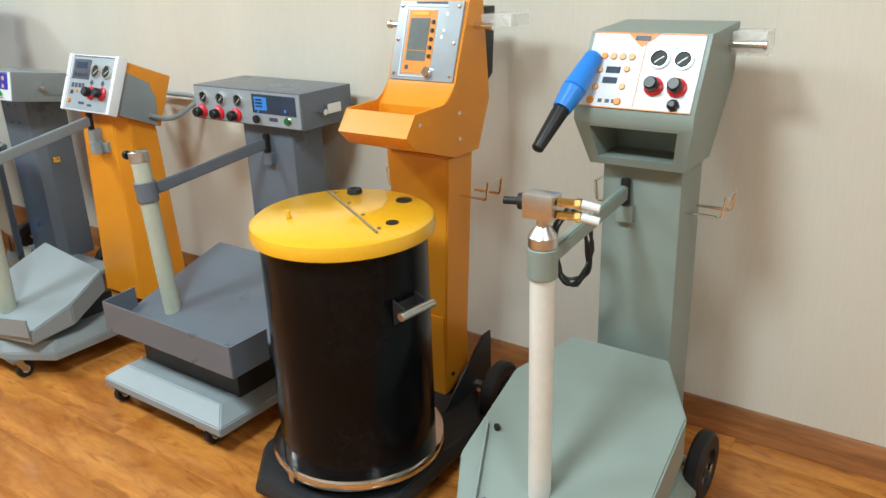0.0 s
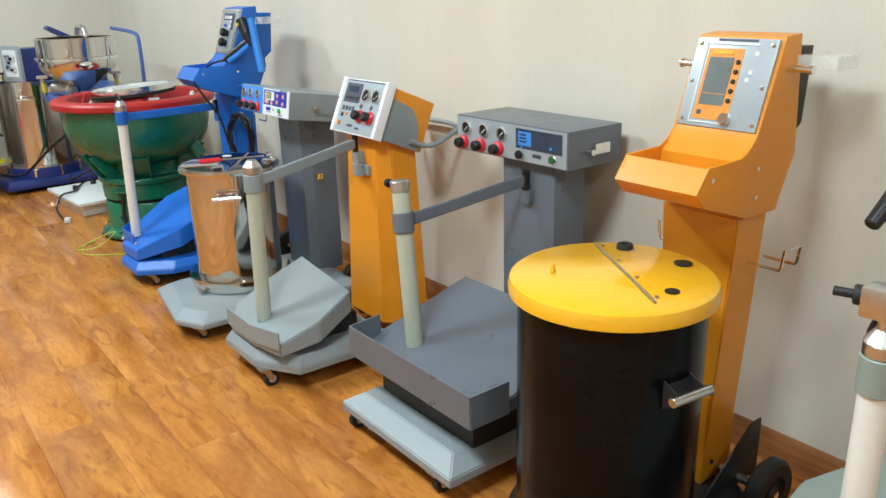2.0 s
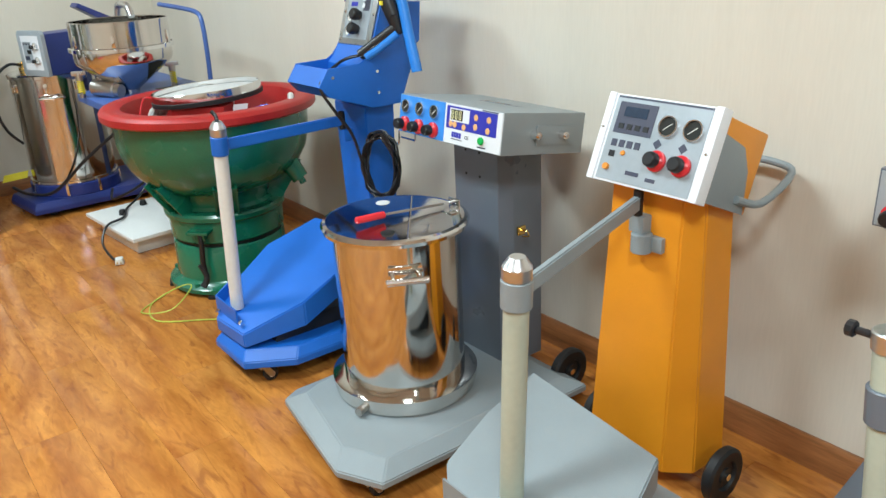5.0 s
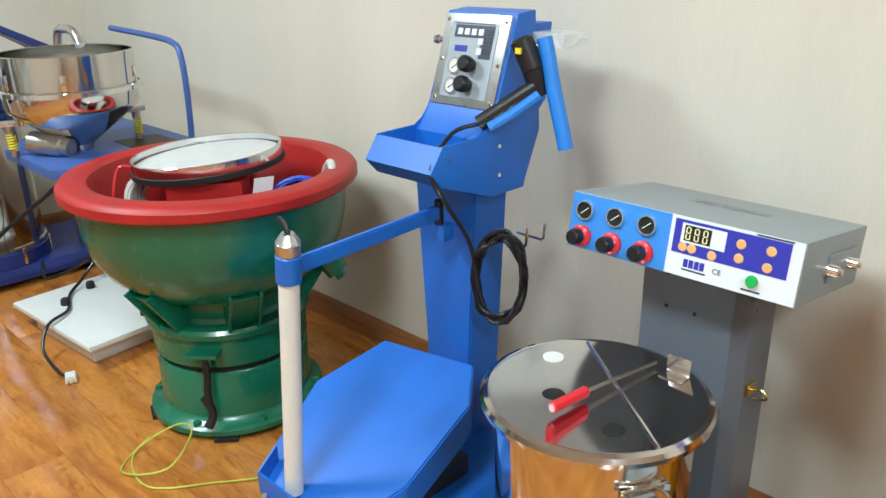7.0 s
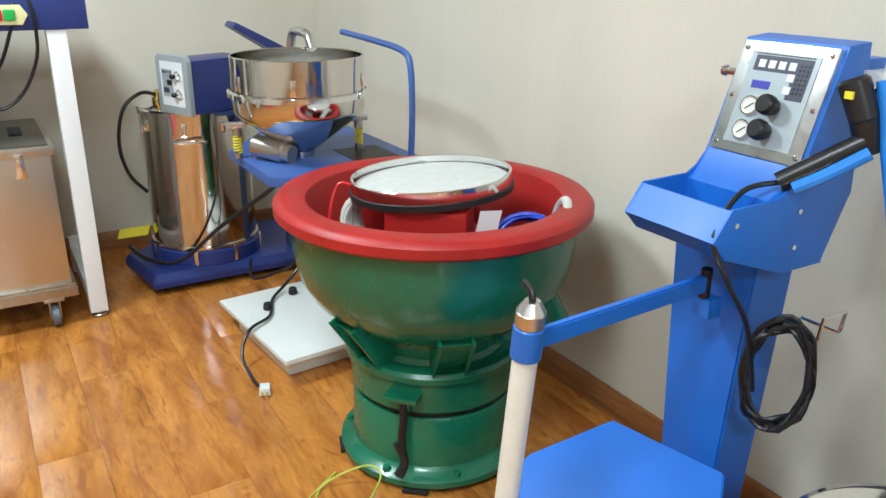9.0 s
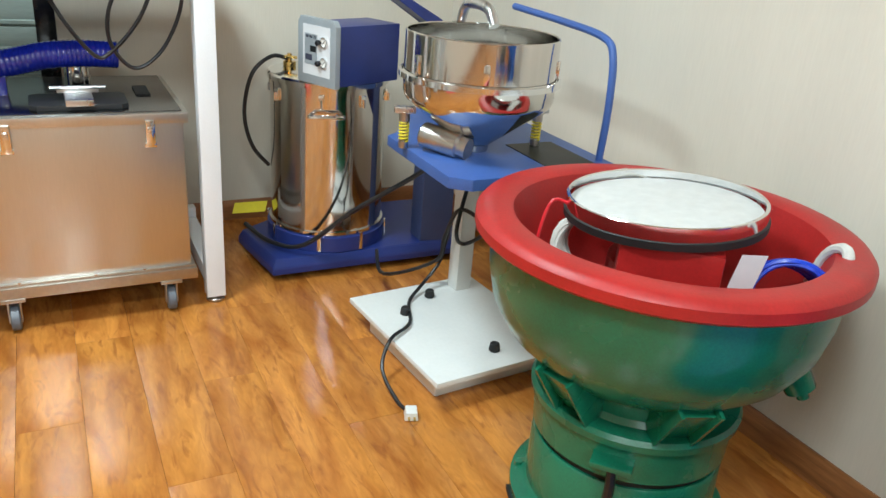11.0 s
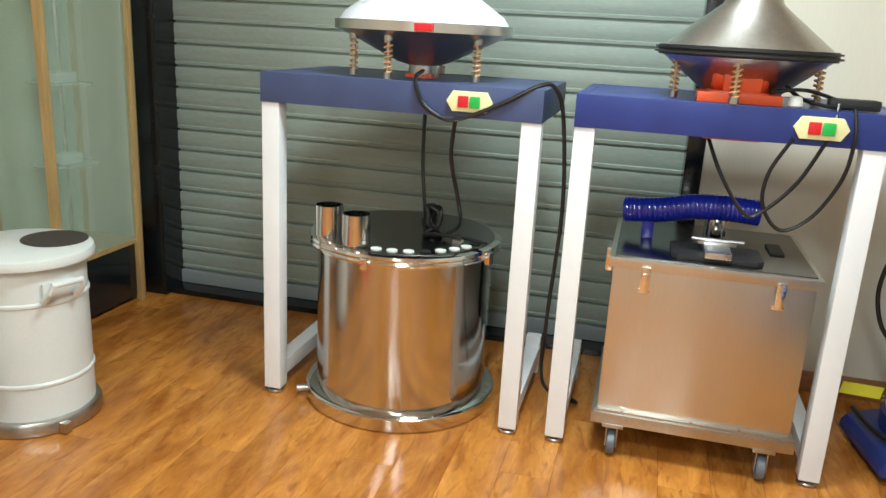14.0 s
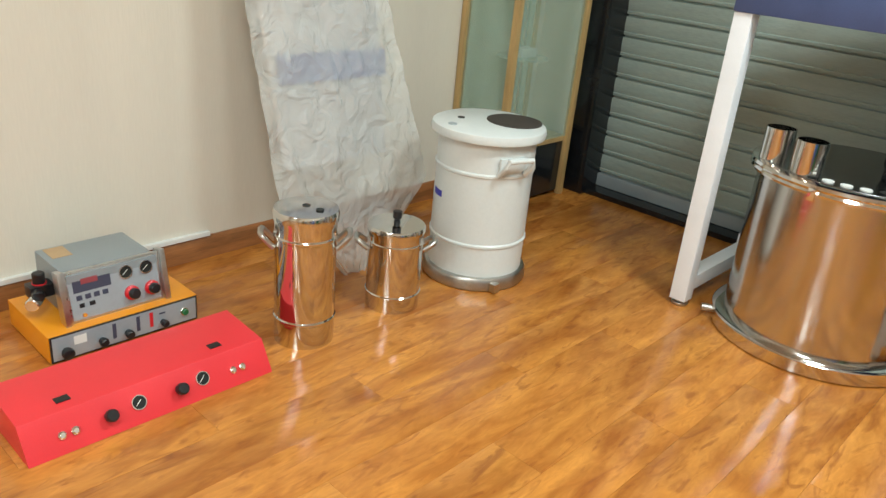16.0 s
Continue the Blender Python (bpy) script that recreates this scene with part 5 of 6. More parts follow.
solo("earth_wire", G().tube([(-4.52, 1.27, 0.004), (-4.42, 1.14, 0.004), (-4.30, 1.22, 0.03), (-4.36, 1.33, 0.07), (-4.45, 1.32, 0.05), (-4.47, 1.20, 0.004), (-4.30, 1.16, 0.004), (-4.18, 1.30, 0.004), (-4.10, 1.40, 0.006)], 0.0028, 6, 6), M_YWIRE, "yellow-green earth wire on the floor", "wire")


# ---- scale stand, sieve trolley and powder hopper in the corner ----
def scale_stand():
    t = thing("platform_scale", -5.33, 1.53, 0, "white platform scale with a pole on the floor", "scale", rz=5)
    part("platform", G().box((-0.30, -0.24, 0.08), (0.29, 0.25, 0.098), 0.004), M_WPLASTIC, t)
    part("base", G().box((-0.22, -0.2, 0.0), (0.22, 0.2, 0.08), 0.008), M_WPLASTIC, t)
    part("pole", G().box((-0.26, 0.13, 0.098), (-0.20, 0.19, 0.68), 0.006), M_WPLASTIC, t)
    for x, y in ((-0.12, -0.12), (0.2, 0.02), (-0.20, 0.02)):
        part("foot_cap", G().cyl((x, y, 0.098), (x, y, 0.125), 0.018, 0.015, 16, 0.003), M_RUBBER, t)


scale_stand()
solo("floor_cable", G().tube([(-5.04, 1.24, 0.012), (-5.10, 1.23, 0.012), (-5.22, 1.23, 0.05), (-5.28, 1.28, 0.11), (-5.36, 1.38, 0.108), (-5.50, 1.44, 0.108), (-5.57, 1.52, 0.13), (-5.60, 1.60, 0.2), (-5.62, 1.64, 0.33), (-5.58, 1.66, 0.46)], 0.006, 8, 5), M_PLASTIC, "black power cord draped over the scale", "cable")
pg = thing("power_plug", -5.025, 1.242, 0.0, "white three-pin mains plug on the floor", "plug", rz=-20)
part("body", G().prism([(-0.02, 0.002), (0.02, 0.002), (0.016, 0.028), (-0.016, 0.028)], -0.02, 0.022, "x", 0.004), M_WPLASTIC, pg)
for dy in (-0.008, 0.008):
    part("pin", G().box((0.022, dy - 0.003, 0.013), (0.042, dy + 0.003, 0.016), 0), M_BRASS, pg)


def spring_mount(parent, x, y, z0, z1, material=M_YTAG):
    m = part("spring_mount", G().cyl((x, y, z0), (x, y, z0 + 0.02), 0.014, seg=16).cyl((x, y, z1 - 0.03), (x, y, z1), 0.016, seg=16, bev=0.002).cyl((x, y, z0), (x, y, z1), 0.006, seg=10), M_DULL, parent)
    n = 6
    pts = [(x + 0.013 * math.cos(a * math.pi / 4), y + 0.013 * math.sin(a * math.pi / 4), z0 + 0.02 + (z1 - z0 - 0.05) * a / (8 * n)) for a in range(8 * n + 1)]
    part("spring", G().tube(pts, 0.0032, 6, 1), material, m, "coil spring")


def sieve_trolley():
    t = thing("sieve_trolley", -5.9, 1.4, 0, "dark blue trolley with a raised shelf and push handle", "trolley")
    base_plate(t, [(-0.09, -0.30), (-0.09, 0.55), (-0.62, 0.55), (-0.62, -0.1), (-0.45, -0.35)], 0.03, 0.09, M_NAVY, 0.015, "base")
    part("drum_cradle", G().lathe([(0, 0.088), (0.235, 0.088), (0.238, 0.092), (0.238, 0.15), (0.228, 0.155), (0, 0.155)], 56, Matrix.Translation((-0.34, -0.01, 0))), M_NAVY, t)
    part("column", G().prism([(-0.22, 0.32), (-0.12, 0.32), (-0.10, 0.45), (-0.22, 0.45)], 0.09, 0.85, "z", 0.006), M_SLATE, t)
    part("column_cap", G().prism([(0.40, 0.80), (0.45, 0.80), (0.34, 0.98), (0.13, 1.09), (0.115, 1.07), (0.30, 0.96)], -0.22, -0.10, "x", 0.004), M_NAVY, t)
    g = G().prism([(0.45, -0.09), (0.86, -0.09), (0.90, -0.04), (0.90, 0.44), (-0.1, 0.44), (-0.1, 0.30), (0.43, -0.05)], 0.68, 0.712, "z", 0.004)
    part("shelf", g, M_SHELF, t, "lighter blue raised shelf")
    part("shelf_opening", G().box((0.62, 0.22, 0.7115), (0.86, 0.38, 0.714), 0), M_DIAL, t)
    part("shelf_bracket", G().prism([(-0.12, 0.56), (-0.12, 0.68), (0.06, 0.68)], 0.33, 0.37, "y", 0.002), M_NAVY, t)
    part("push_handle", G().tube([(0.82, 0.415, 0.71), (0.82, 0.42, 0.86), (0.80, 0.425, 1.0), (0.74, 0.43, 1.045), (0.55, 0.43, 1.06), (0.25, 0.43, 1.07)], 0.011, 10, 5), M_SHELF, t)
    for x, y in ((-0.16, -0.2), (-0.16, 0.45), (-0.5, 0.45)):
        big_wheel(t, x, y, 0.035, 0.03)
    part("steel_handle", G().tube([(0.3, 0.2, 0.98), (0.33, 0.2, 1.07), (0.38, 0.2, 1.09), (0.48, 0.2, 1.085), (0.52, 0.2, 1.04)], 0.016, 12, 4), M_ALU, t)

    s = thing("vibrating_sieve", -5.262, 1.50, 0.712, "stainless steel sieve funnel on sprung feet", "sieve")
    part("hopper", G().lathe([(0.207, 0.327), (0.210, 0.330), (0.213, 0.327), (0.213, 0.222), (0.220, 0.217), (0.220, 0.207), (0.213, 0.202), (0.212, 0.16), (0.206, 0.145), (0.045, 0.02), (0.03, -0.05), (0.027, -0.05), (0.04, 0.024), (0.202, 0.148), (0.207, 0.162), (0.208, 0.2)], 64), M_STEEL, s)
    part("band", G().lathe([(0.219, 0.207), (0.227, 0.204), (0.227, 0.219), (0.219, 0.222)], 64), M_CHROME, s)
    part("mesh_screen", G().lathe([(0, 0.212), (0.208, 0.212), (0.208, 0.208), (0, 0.208)], 40), M_POWDER, s)
    for a in (-80, -25, 50):
        part("clip", G().box((0.212, -0.008, 0.225), (0.219, 0.008, 0.275), 0.002).moved(Matrix.Rotation(radians(a), 4, "Z")), M_CHROME, s)
    part("motor", G().cyl((-0.03, -0.15, 0.045), (0.07, -0.08, 0.03), 0.036, seg=20, bev=0.006).cyl((0.07, -0.08, 0.03), (0.09, -0.066, 0.027), 0.03, seg=16), M_DULL, s, "cast motor body")
    for a in (-106, 88, 178):
        x, y = 0.205 * math.cos(radians(a)), 0.205 * math.sin(radians(a))
        spring_mount(s, x, y, 0.0, 0.105)
        part("lug", G().box((-0.03, -0.014, 0.1), (0.03, 0.014, 0.118), 0.003).moved(pose(x, y, 0, 0, 0, a)), M_ALU, s)


sieve_trolley()
h = thing("powder_hopper", -6.24, 1.39, 0.156, "tall polished steel powder hopper in a blue cradle", "drum")
part("body", G().lathe([(0, 0), (0.222, 0), (0.222, 0.57), (0, 0.57)], 72), M_STEEL, h)
part("lid", G().lathe([(0.222, 0.565), (0.232, 0.568), (0.232, 0.585), (0.225, 0.592), (0, 0.595)], 72), M_STEEL, h)
part("band", G().lathe([(0.222, 0.002), (0.23, 0.002), (0.23, 0.014), (0.222, 0.014)], 72), M_CHROME, h)
for a in (-75, -25, 15, 60, -120):
    q = Matrix.Rotation(radians(a), 4, "Z")
    part("latch", G().box((0.222, -0.01, 0.5), (0.232, 0.01, 0.545), 0.002).cyl((0.235, 0, 0.5), (0.235, 0, 0.53), 0.005, seg=10).moved(q), M_CHROME, h)
    part("cradle_latch", G().box((0.238, -0.007, -0.06), (0.246, 0.007, 0.01), 0.002).moved(q), M_CHROME, h)
q = Matrix.Rotation(radians(-20), 4, "Z")
part("handle", G().tube([(0.222, -0.06, 0.47), (0.26, -0.055, 0.475), (0.265, 0.0, 0.475), (0.26, 0.055, 0.475), (0.222, 0.06, 0.47)], 0.008, 10, 4).moved(q), M_CHROME, h)
part("air_valve", G().cyl((-0.12, -0.12, 0.594), (-0.12, -0.12, 0.61), 0.025, seg=16).cyl((-0.12, -0.12, 0.61), (-0.12, -0.12, 0.64), 0.009, seg=8).cyl((-0.12, -0.14, 0.628), (-0.09, -0.1, 0.628), 0.006, seg=8), M_BRASS, h, "small brass valve")


def control_cube():
    t = thing("control_box", -6.05, 1.40, 0.752, "blue control box with silver face standing on the hopper", "control box", rz=23)
    part("body", G().box((-0.085, -0.13, 0), (0.085, 0.17, 0.205), 0.004), M_NAVY, t)
    pan = part("front_panel", G().prism([(-0.098, -0.002), (0.098, -0.002), (0.098, 0.205), (0.085, 0.225), (-0.085, 0.225), (-0.098, 0.205)], -0.152, -0.13, "y", 0.003), M_PANEL, t, "silver front panel")
    P = face(0, -0.152, 0.0, -0.152, 0.22)
    sheet(pan, P, -0.07, -0.08, 0.07, 0.09, M_PANELW)
    Q = at(P, 0, 0, 0.001)
    sheet(pan, Q, -0.06, -0.045, 0.005, 0.06, M_PANEL)
    for k in range(3):
        sheet(pan, Q, -0.055 + 0.02 * k, 0.045, -0.04 + 0.02 * k, 0.055, M_DINK, "key")
    sheet(pan, at(Q, 0, 0, 0.001), -0.03, 0.0, 0.0, 0.02, M_PLASTIC, "switch")
    sheet(pan, at(Q, 0, 0, 0.001), -0.055, -0.03, -0.02, -0.01, M_DINK)
    for v in (0.04, -0.03):
        gauge(pan, Q, 0.042, v, 0.018, True)
        knob(pan, Q, 0.022, v - 0.004, 0.010, 0.02, False)


control_cube()
solo("hopper_hose", G().tube([(-6.37, 1.27, 0.772), (-6.36, 1.20, 0.785), (-6.35, 1.12, 0.72), (-6.36, 1.09, 0.57), (-6.35, 1.115, 0.44), (-6.345, 1.18, 0.355)], 0.008, 8, 6), M_PLASTIC, "black hose curving from the hopper valve", "hose")
solo("yellow_label_tag", G().plate([(-6.36, 1.03, 0.155), (-6.30, 1.15, 0.175), (-6.34, 1.17, 0.205), (-6.40, 1.05, 0.185)], 0.002, 0), M_YTAG, "curled yellow label strip on the hopper", "label")
solo("trolley_cable", G().tube([(-6.30, 1.07, 0.13), (-6.12, 1.12, 0.12), (-6.0, 1.22, 0.14), (-5.90, 1.38, 0.3), (-5.75, 1.55, 0.47), (-5.6, 1.6, 0.6)], 0.009, 8, 6), M_PLASTIC, "thick black cable across the hopper", "cable")
solo("trolley_cable", G().tube([(-5.55, 1.66, 0.5), (-5.50, 1.60, 0.35), (-5.54, 1.66, 0.28), (-5.47, 1.70, 0.36), (-5.52, 1.62, 0.42), (-5.58, 1.6, 0.3), (-5.6, 1.58, 0.2), (-5.75, 1.45, 0.1), (-5.95, 1.50, 0.105)], 0.007, 8, 6), M_PLASTIC, "tangled black cable round the scale pole", "cable")


# ---- two bench frames with separators ----
def bench(y0, y1, material, label, in0, in1):
    t = thing("bench_frame", -5.9, (y0 + y1) / 2, 0, label, "bench", "bench frames")
    w = (y1 - y0) / 2
    g = G().box((-0.03, -w, 1.09), (0.006, w, 1.192), 0.004).box((-0.60, -w, 1.09), (-0.57, w, 1.192), 0.004).box((-0.57, -w, 1.09), (-0.03, -w + 0.03, 1.192), 0.004).box((-0.57, w - 0.03, 1.09), (-0.03, w, 1.192), 0.004).box((-0.57, -w + 0.03, 1.18), (-0.03, w - 0.03, 1.19), 0)
    part("top_frame", g, material, t)
    for s in (-1, 1):
        yy = -w + in0 if s < 0 else w - in1
        leg = part("leg", G().box((-0.062, yy - 0.032, 0.022), (0.0, yy + 0.032, 1.09), 0.004), M_WHITE, t, "white square steel leg")
        part("foot_pad", G().cyl((-0.03, yy, 0.0), (-0.03, yy, 0.012), 0.032, seg=20, bev=0.003).cyl((-0.03, yy, 0.012), (-0.03, yy, 0.024), 0.012, seg=12), M_DULL, leg)
        part("runner", G().box((-0.55, yy - 0.03, 0.06), (-0.062, yy + 0.03, 0.12), 0.004), M_WHITE, t)
        part("rear_leg", G().box((-0.60, yy - 0.03, 0.0), (-0.55, yy + 0.03, 0.16), 0.004), M_WHITE, t)
    yb = 0.25 if material is M_SLATE else 0.22
    sw = part("switch_box", G().prism([(yb - 0.075, 0.0), (yb - 0.055, -0.032), (yb + 0.055, -0.032), (yb + 0.075, 0.0), (yb + 0.055, 0.032), (yb - 0.055, 0.032)], 0.006, 0.02, "x", 0.002).moved(Matrix.Translation((0, 0, 1.142))), M_YPLATE, t, "pale yellow switch with red and green buttons")
    part("green_button", G().box((0.02, yb + 0.002, 1.124), (0.027, yb + 0.036, 1.16), 0.003), M_GREENB, sw)
    part("red_button", G().box((0.02, yb - 0.036, 1.124), (0.027, yb - 0.002, 1.16), 0.003), M_REDP, sw)
    return t


bench(-1.048, -0.08, M_SLATE, "slate blue steel bench frame on white legs", 0.034, 0.034)
bench(0.018, 0.978, M_NAVY, "dark blue steel bench frame on white legs", 0.034, 0.105)

d = thing("vibrating_separator", -6.2, -0.565, 1.192, "shallow steel separator with a white dome lid on springs", "separator")
part("pan", G().lathe([(0.30, 0.185), (0.315, 0.185), (0.315, 0.155), (0.295, 0.15), (0.09, 0.05), (0.05, 0.04), (0.05, 0.0), (0.03, 0.0)], 64), M_BRUSH, d)
part("dome", G().lathe([(0.30, 0.186), (0.28, 0.215), (0.20, 0.27), (0.1, 0.3), (0, 0.31)], 56), M_DOME, d, "white plastic dome")
part("clamp", G().box((0.30, 0.06, 0.158), (0.325, 0.12, 0.182), 0.003), M_REDP, d)
for a in (-50, 60, 180, -10):
    x, y = 0.26 * math.cos(radians(a)), 0.26 * math.sin(radians(a))
    spring_mount(d, x, y, 0.0, 0.15, M_BTN)
part("motor", G().box((-0.05, -0.05, -0.115), (0.05, 0.05, 0.012), 0.01), M_ORED, d, "red motor housing")
d = thing("cone_separator", -6.12, 0.51, 1.192, "double-cone steel separator with vermilion motor on springs", "separator")
part("lower_cone", G().lathe([(0.262, 0.14), (0.252, 0.13), (0.10, 0.01), (0.06, 0.0), (0, 0.0)], 56), M_DULL, d)
part("rim", G().lathe([(0.24, 0.136), (0.278, 0.136), (0.278, 0.142), (0.24, 0.142)], 56).lathe([(0.24, 0.15), (0.276, 0.15), (0.276, 0.156), (0.24, 0.156)], 56).lathe([(0.238, 0.13), (0.266, 0.13), (0.266, 0.16), (0.238, 0.16)], 56), M_BLACKMETAL, d)
part("upper_cone", G().lathe([(0.256, 0.156), (0.09, 0.29), (0.075, 0.33), (0.07, 0.33)], 56), M_DULL, d, "grey steel upper cone")
part("motor", G().box((0.06, -0.11, -0.11), (0.19, 0.06, 0.035), 0.01).box((0.05, -0.14, 0.0), (0.2, 0.10, 0.03), 0.006).cyl((0.12, -0.10, 0.08), (0.12, 0.06, 0.08), 0.05, seg=24, bev=0.01).box((0.06, -0.07, 0.03), (0.18, 0.04, 0.1), 0.01), M_ORED, d, "vermilion electric motor")
for a in (-10, 75, 200, -70):
    x, y = 0.22 * math.cos(radians(a)), 0.22 * math.sin(radians(a))
    spring_mount(d, x, y, 0.0, 0.14, M_BTN)
solo("switch_cable", G().tube([(-6.05, -0.52, 1.22), (-5.90, -0.50, 1.20), (-5.885, -0.47, 1.13), (-5.88, -0.40, 1.085), (-5.88, -0.33, 1.09), (-5.885, -0.20, 1.15), (-5.90, -0.10, 1.205), (-5.92, -0.05, 1.20), (-5.95, -0.02, 1.10), (-5.98, 0.0, 0.8), (-6.0, -0.02, 0.4), (-6.1, -0.02, 0.12), (-6.2, 0.1, 0.02), (-6.3, 0.0, 0.02)], 0.007, 8, 6), M_PLASTIC, "black cable looped over the bench edge", "cable")
solo("motor_cable", G().tube([(-6.1, -0.52, 1.08), (-6.1, -0.52, 0.9), (-6.08, -0.50, 0.75), (-6.08, -0.49, 0.66)], 0.007, 8, 5), M_PLASTIC, "black cable hanging to the drum", "cable")
solo("motor_cable", G().tube([(-5.90, -0.36, 1.09), (-5.95, -0.38, 0.95), (-6.0, -0.36, 0.8), (-6.05, -0.36, 0.70), (-6.05, -0.42, 0.65)], 0.007, 8, 5), M_PLASTIC, "black cable hanging to the drum", "cable")
coil("coiled_cable", (-6.08, -0.47, 0.69), 0.06, 5, 0.007, M_PLASTIC, "bundle of black cable lying on the drum lid", [(-6.03, -0.36, 0.66), (-6.0, -0.25, 0.655)], 1.2, 30)
solo("motor_cable", G().tube([(-6.0, 0.42, 1.09), (-5.93, 0.47, 0.98), (-5.91, 0.55, 0.87), (-5.91, 0.60, 0.88), (-5.91, 0.68, 0.97), (-5.90, 0.73, 1.08), (-5.885, 0.75, 1.15), (-5.92, 0.76, 1.21)], 0.006, 8, 6), M_PLASTIC, "black cable drooping under the bench", "cable")
solo("motor_cable", G().tube([(-5.885, 0.65, 1.11), (-5.90, 0.60, 1.0), (-5.91, 0.60, 0.9), (-5.91, 0.66, 0.83), (-5.91, 0.74, 0.88), (-5.90, 0.80, 1.0), (-5.885, 0.81, 1.12), (-5.90, 0.80, 1.20)], 0.006, 8, 6), M_PLASTIC, "black cable drooping under the bench", "cable")
solo("motor_cable", G().tube([(-6.05, 0.60, 1.28), (-5.98, 0.66, 1.22), (-5.95, 0.75, 1.20), (-5.98, 0.86, 1.205), (-6.05, 0.80, 1.21), (-6.0, 0.68, 1.24), (-5.98, 0.58, 1.23)], 0.006, 8, 6), M_PLASTIC, "black cable looping on the bench top", "cable")
cc = solo("bundled_cable", G().box((-6.0, 0.74, 1.193), (-5.95, 0.88, 1.225), 0.012), M_RUBBER, "tied bundle of black cable on the bench", "cable")
solo("cable_tie_cup", G().cyl((-5.93, 0.645, 1.193), (-5.93, 0.645, 1.225), 0.022, 0.018, 16, 0.005), M_WPLASTIC, "small white plastic cup on the bench", "cup")


# ---- big steel drum, steel crate ----
t = thing("steel_tank", -6.115, -0.575, 0, "wide brushed stainless steel tank under the bench", "tank")
part("body", G().lathe([(0, 0.02), (0.322, 0.02), (0.322, 0.60), (0, 0.60)], 80), M_TANK, t)
part("foot_ring", G().lathe([(0, 0), (0.355, 0), (0.362, 0.006), (0.362, 0.05), (0.352, 0.058), (0.322, 0.06)], 80), M_STEEL, t)
lid = part("lid", G().lathe([(0.322, 0.595), (0.35, 0.598), (0.354, 0.606), (0.35, 0.614), (0.354, 0.622), (0.35, 0.632), (0.335, 0.636), (0, 0.636)], 80), M_STEEL, t, "dark mirror steel lid")
part("lid_plate", G().lathe([(0, 0.639), (0.325, 0.639), (0.328, 0.635)], 80), M_DARKSTEEL, lid, "dark inset lid plate")
for p in ((0.17, -0.235), (0.255, -0.10)):
    part("pipe_stub", G().lathe([(0.05, 0.636), (0.05, 0.745), (0.0475, 0.745), (0.047, 0.64)], 32, Matrix.Translation((*p, 0))), M_STEEL, t, "short open steel pipe")
for k in range(9):
    a = radians(-14 + 11 * k)
    part("filter_cap", G().cyl((0.29 * math.cos(a), 0.29 * math.sin(a), 0.638), (0.29 * math.cos(a), 0.29 * math.sin(a), 0.643), 0.019, seg=16), M_DIALW if k % 4 else M_DIAL, lid)
for a in (-115, -5, 70, 150):
    part("clamp", G().box((0.35, -0.012, 0.585), (0.37, 0.012, 0.625), 0.003).moved(Matrix.Rotation(radians(a), 4, "Z")), M_CHROME, t)
part("toggle", G().cyl((0.05, 0.19, 0.655), (0.12, 0.24, 0.655), 0.006, seg=8).box((0.07, 0.2, 0.637), (0.1, 0.23, 0.65), 0.002), M_DULL, t)
part("drain", G().cyl((0.18, -0.31, 0.03), (0.2, -0.345, 0.03), 0.014, seg=12), M_DULL, t)

t = thing("steel_crate", -5.895, 0.4885, 0, "brushed stainless steel crate on swivel casters", "crate")
part("body", G().box((-0.56, -0.303, 0.165), (0.0, 0.303, 0.665), 0.006), M_BRUSH, t)
part("chassis", G().box((-0.58, -0.320, 0.118), (0.02, 0.320, 0.157), 0.004).box((-0.57, -0.314, 0.157), (0.014, 0.314, 0.167), 0.002), M_DULL, t)
lid = part("lid", G().box((-0.575, -0.317, 0.662), (0.014, 0.317, 0.695), 0.004), M_BRUSH, t)
part("lid_plate", G().box((-0.56, -0.30, 0.695), (-0.005, 0.30, 0.699), 0.001), M_DARKSTEEL, lid)
for yy in (-0.2, 0.2):
    l = part("latch", G().box((0.014, yy - 0.014, 0.60), (0.022, yy + 0.014, 0.675), 0.003).box((0.022, yy - 0.008, 0.595), (0.03, yy + 0.008, 0.655), 0.003), M_CHROME, t)
    part("catch", G().box((0.0, yy - 0.018, 0.585), (0.008, yy + 0.018, 0.60), 0.002), M_CHROME, l)
part("gasket_plate", G().prism([(-0.2, -0.13), (-0.06, -0.13), (-0.04, -0.11), (-0.04, 0.13), (-0.06, 0.15), (-0.2, 0.15), (-0.22, 0.13), (-0.22, -0.11)], 0.699, 0.715, "z", 0.004), M_BLACKMETAL, t, "black hatch plate")
part("hatch_clamp", G().box((-0.22, -0.03, 0.715), (-0.02, 0.05, 0.735), 0.004).box((-0.16, -0.05, 0.735), (-0.12, 0.07, 0.75), 0.004).cyl((-0.11, -0.07, 0.755), (-0.11, 0.09, 0.755), 0.006, seg=10), M_ALU, t, "steel hatch clamp")
part("pipe_stub", G().lathe([(0.04, 0.699), (0.04, 0.785), (0.037, 0.785), (0.037, 0.70)], 28, Matrix.Translation((-0.33, 0.02, 0))), M_STEEL, t)
part("slot", G().box((-0.36, 0.19, 0.699), (-0.22, 0.235, 0.705), 0.003), M_RUBBER, t)
part("side_latch", G().box((-0.2, -0.332, 0.6), (-0.15, -0.303, 0.68), 0.004), M_CHROME, t)
for yy in (-0.22, 0.0, 0.15):
    part("rivet", G().cyl((0.008, yy, 0.165), (0.008, yy, 0.171), 0.006, seg=8), M_CHROME, t)
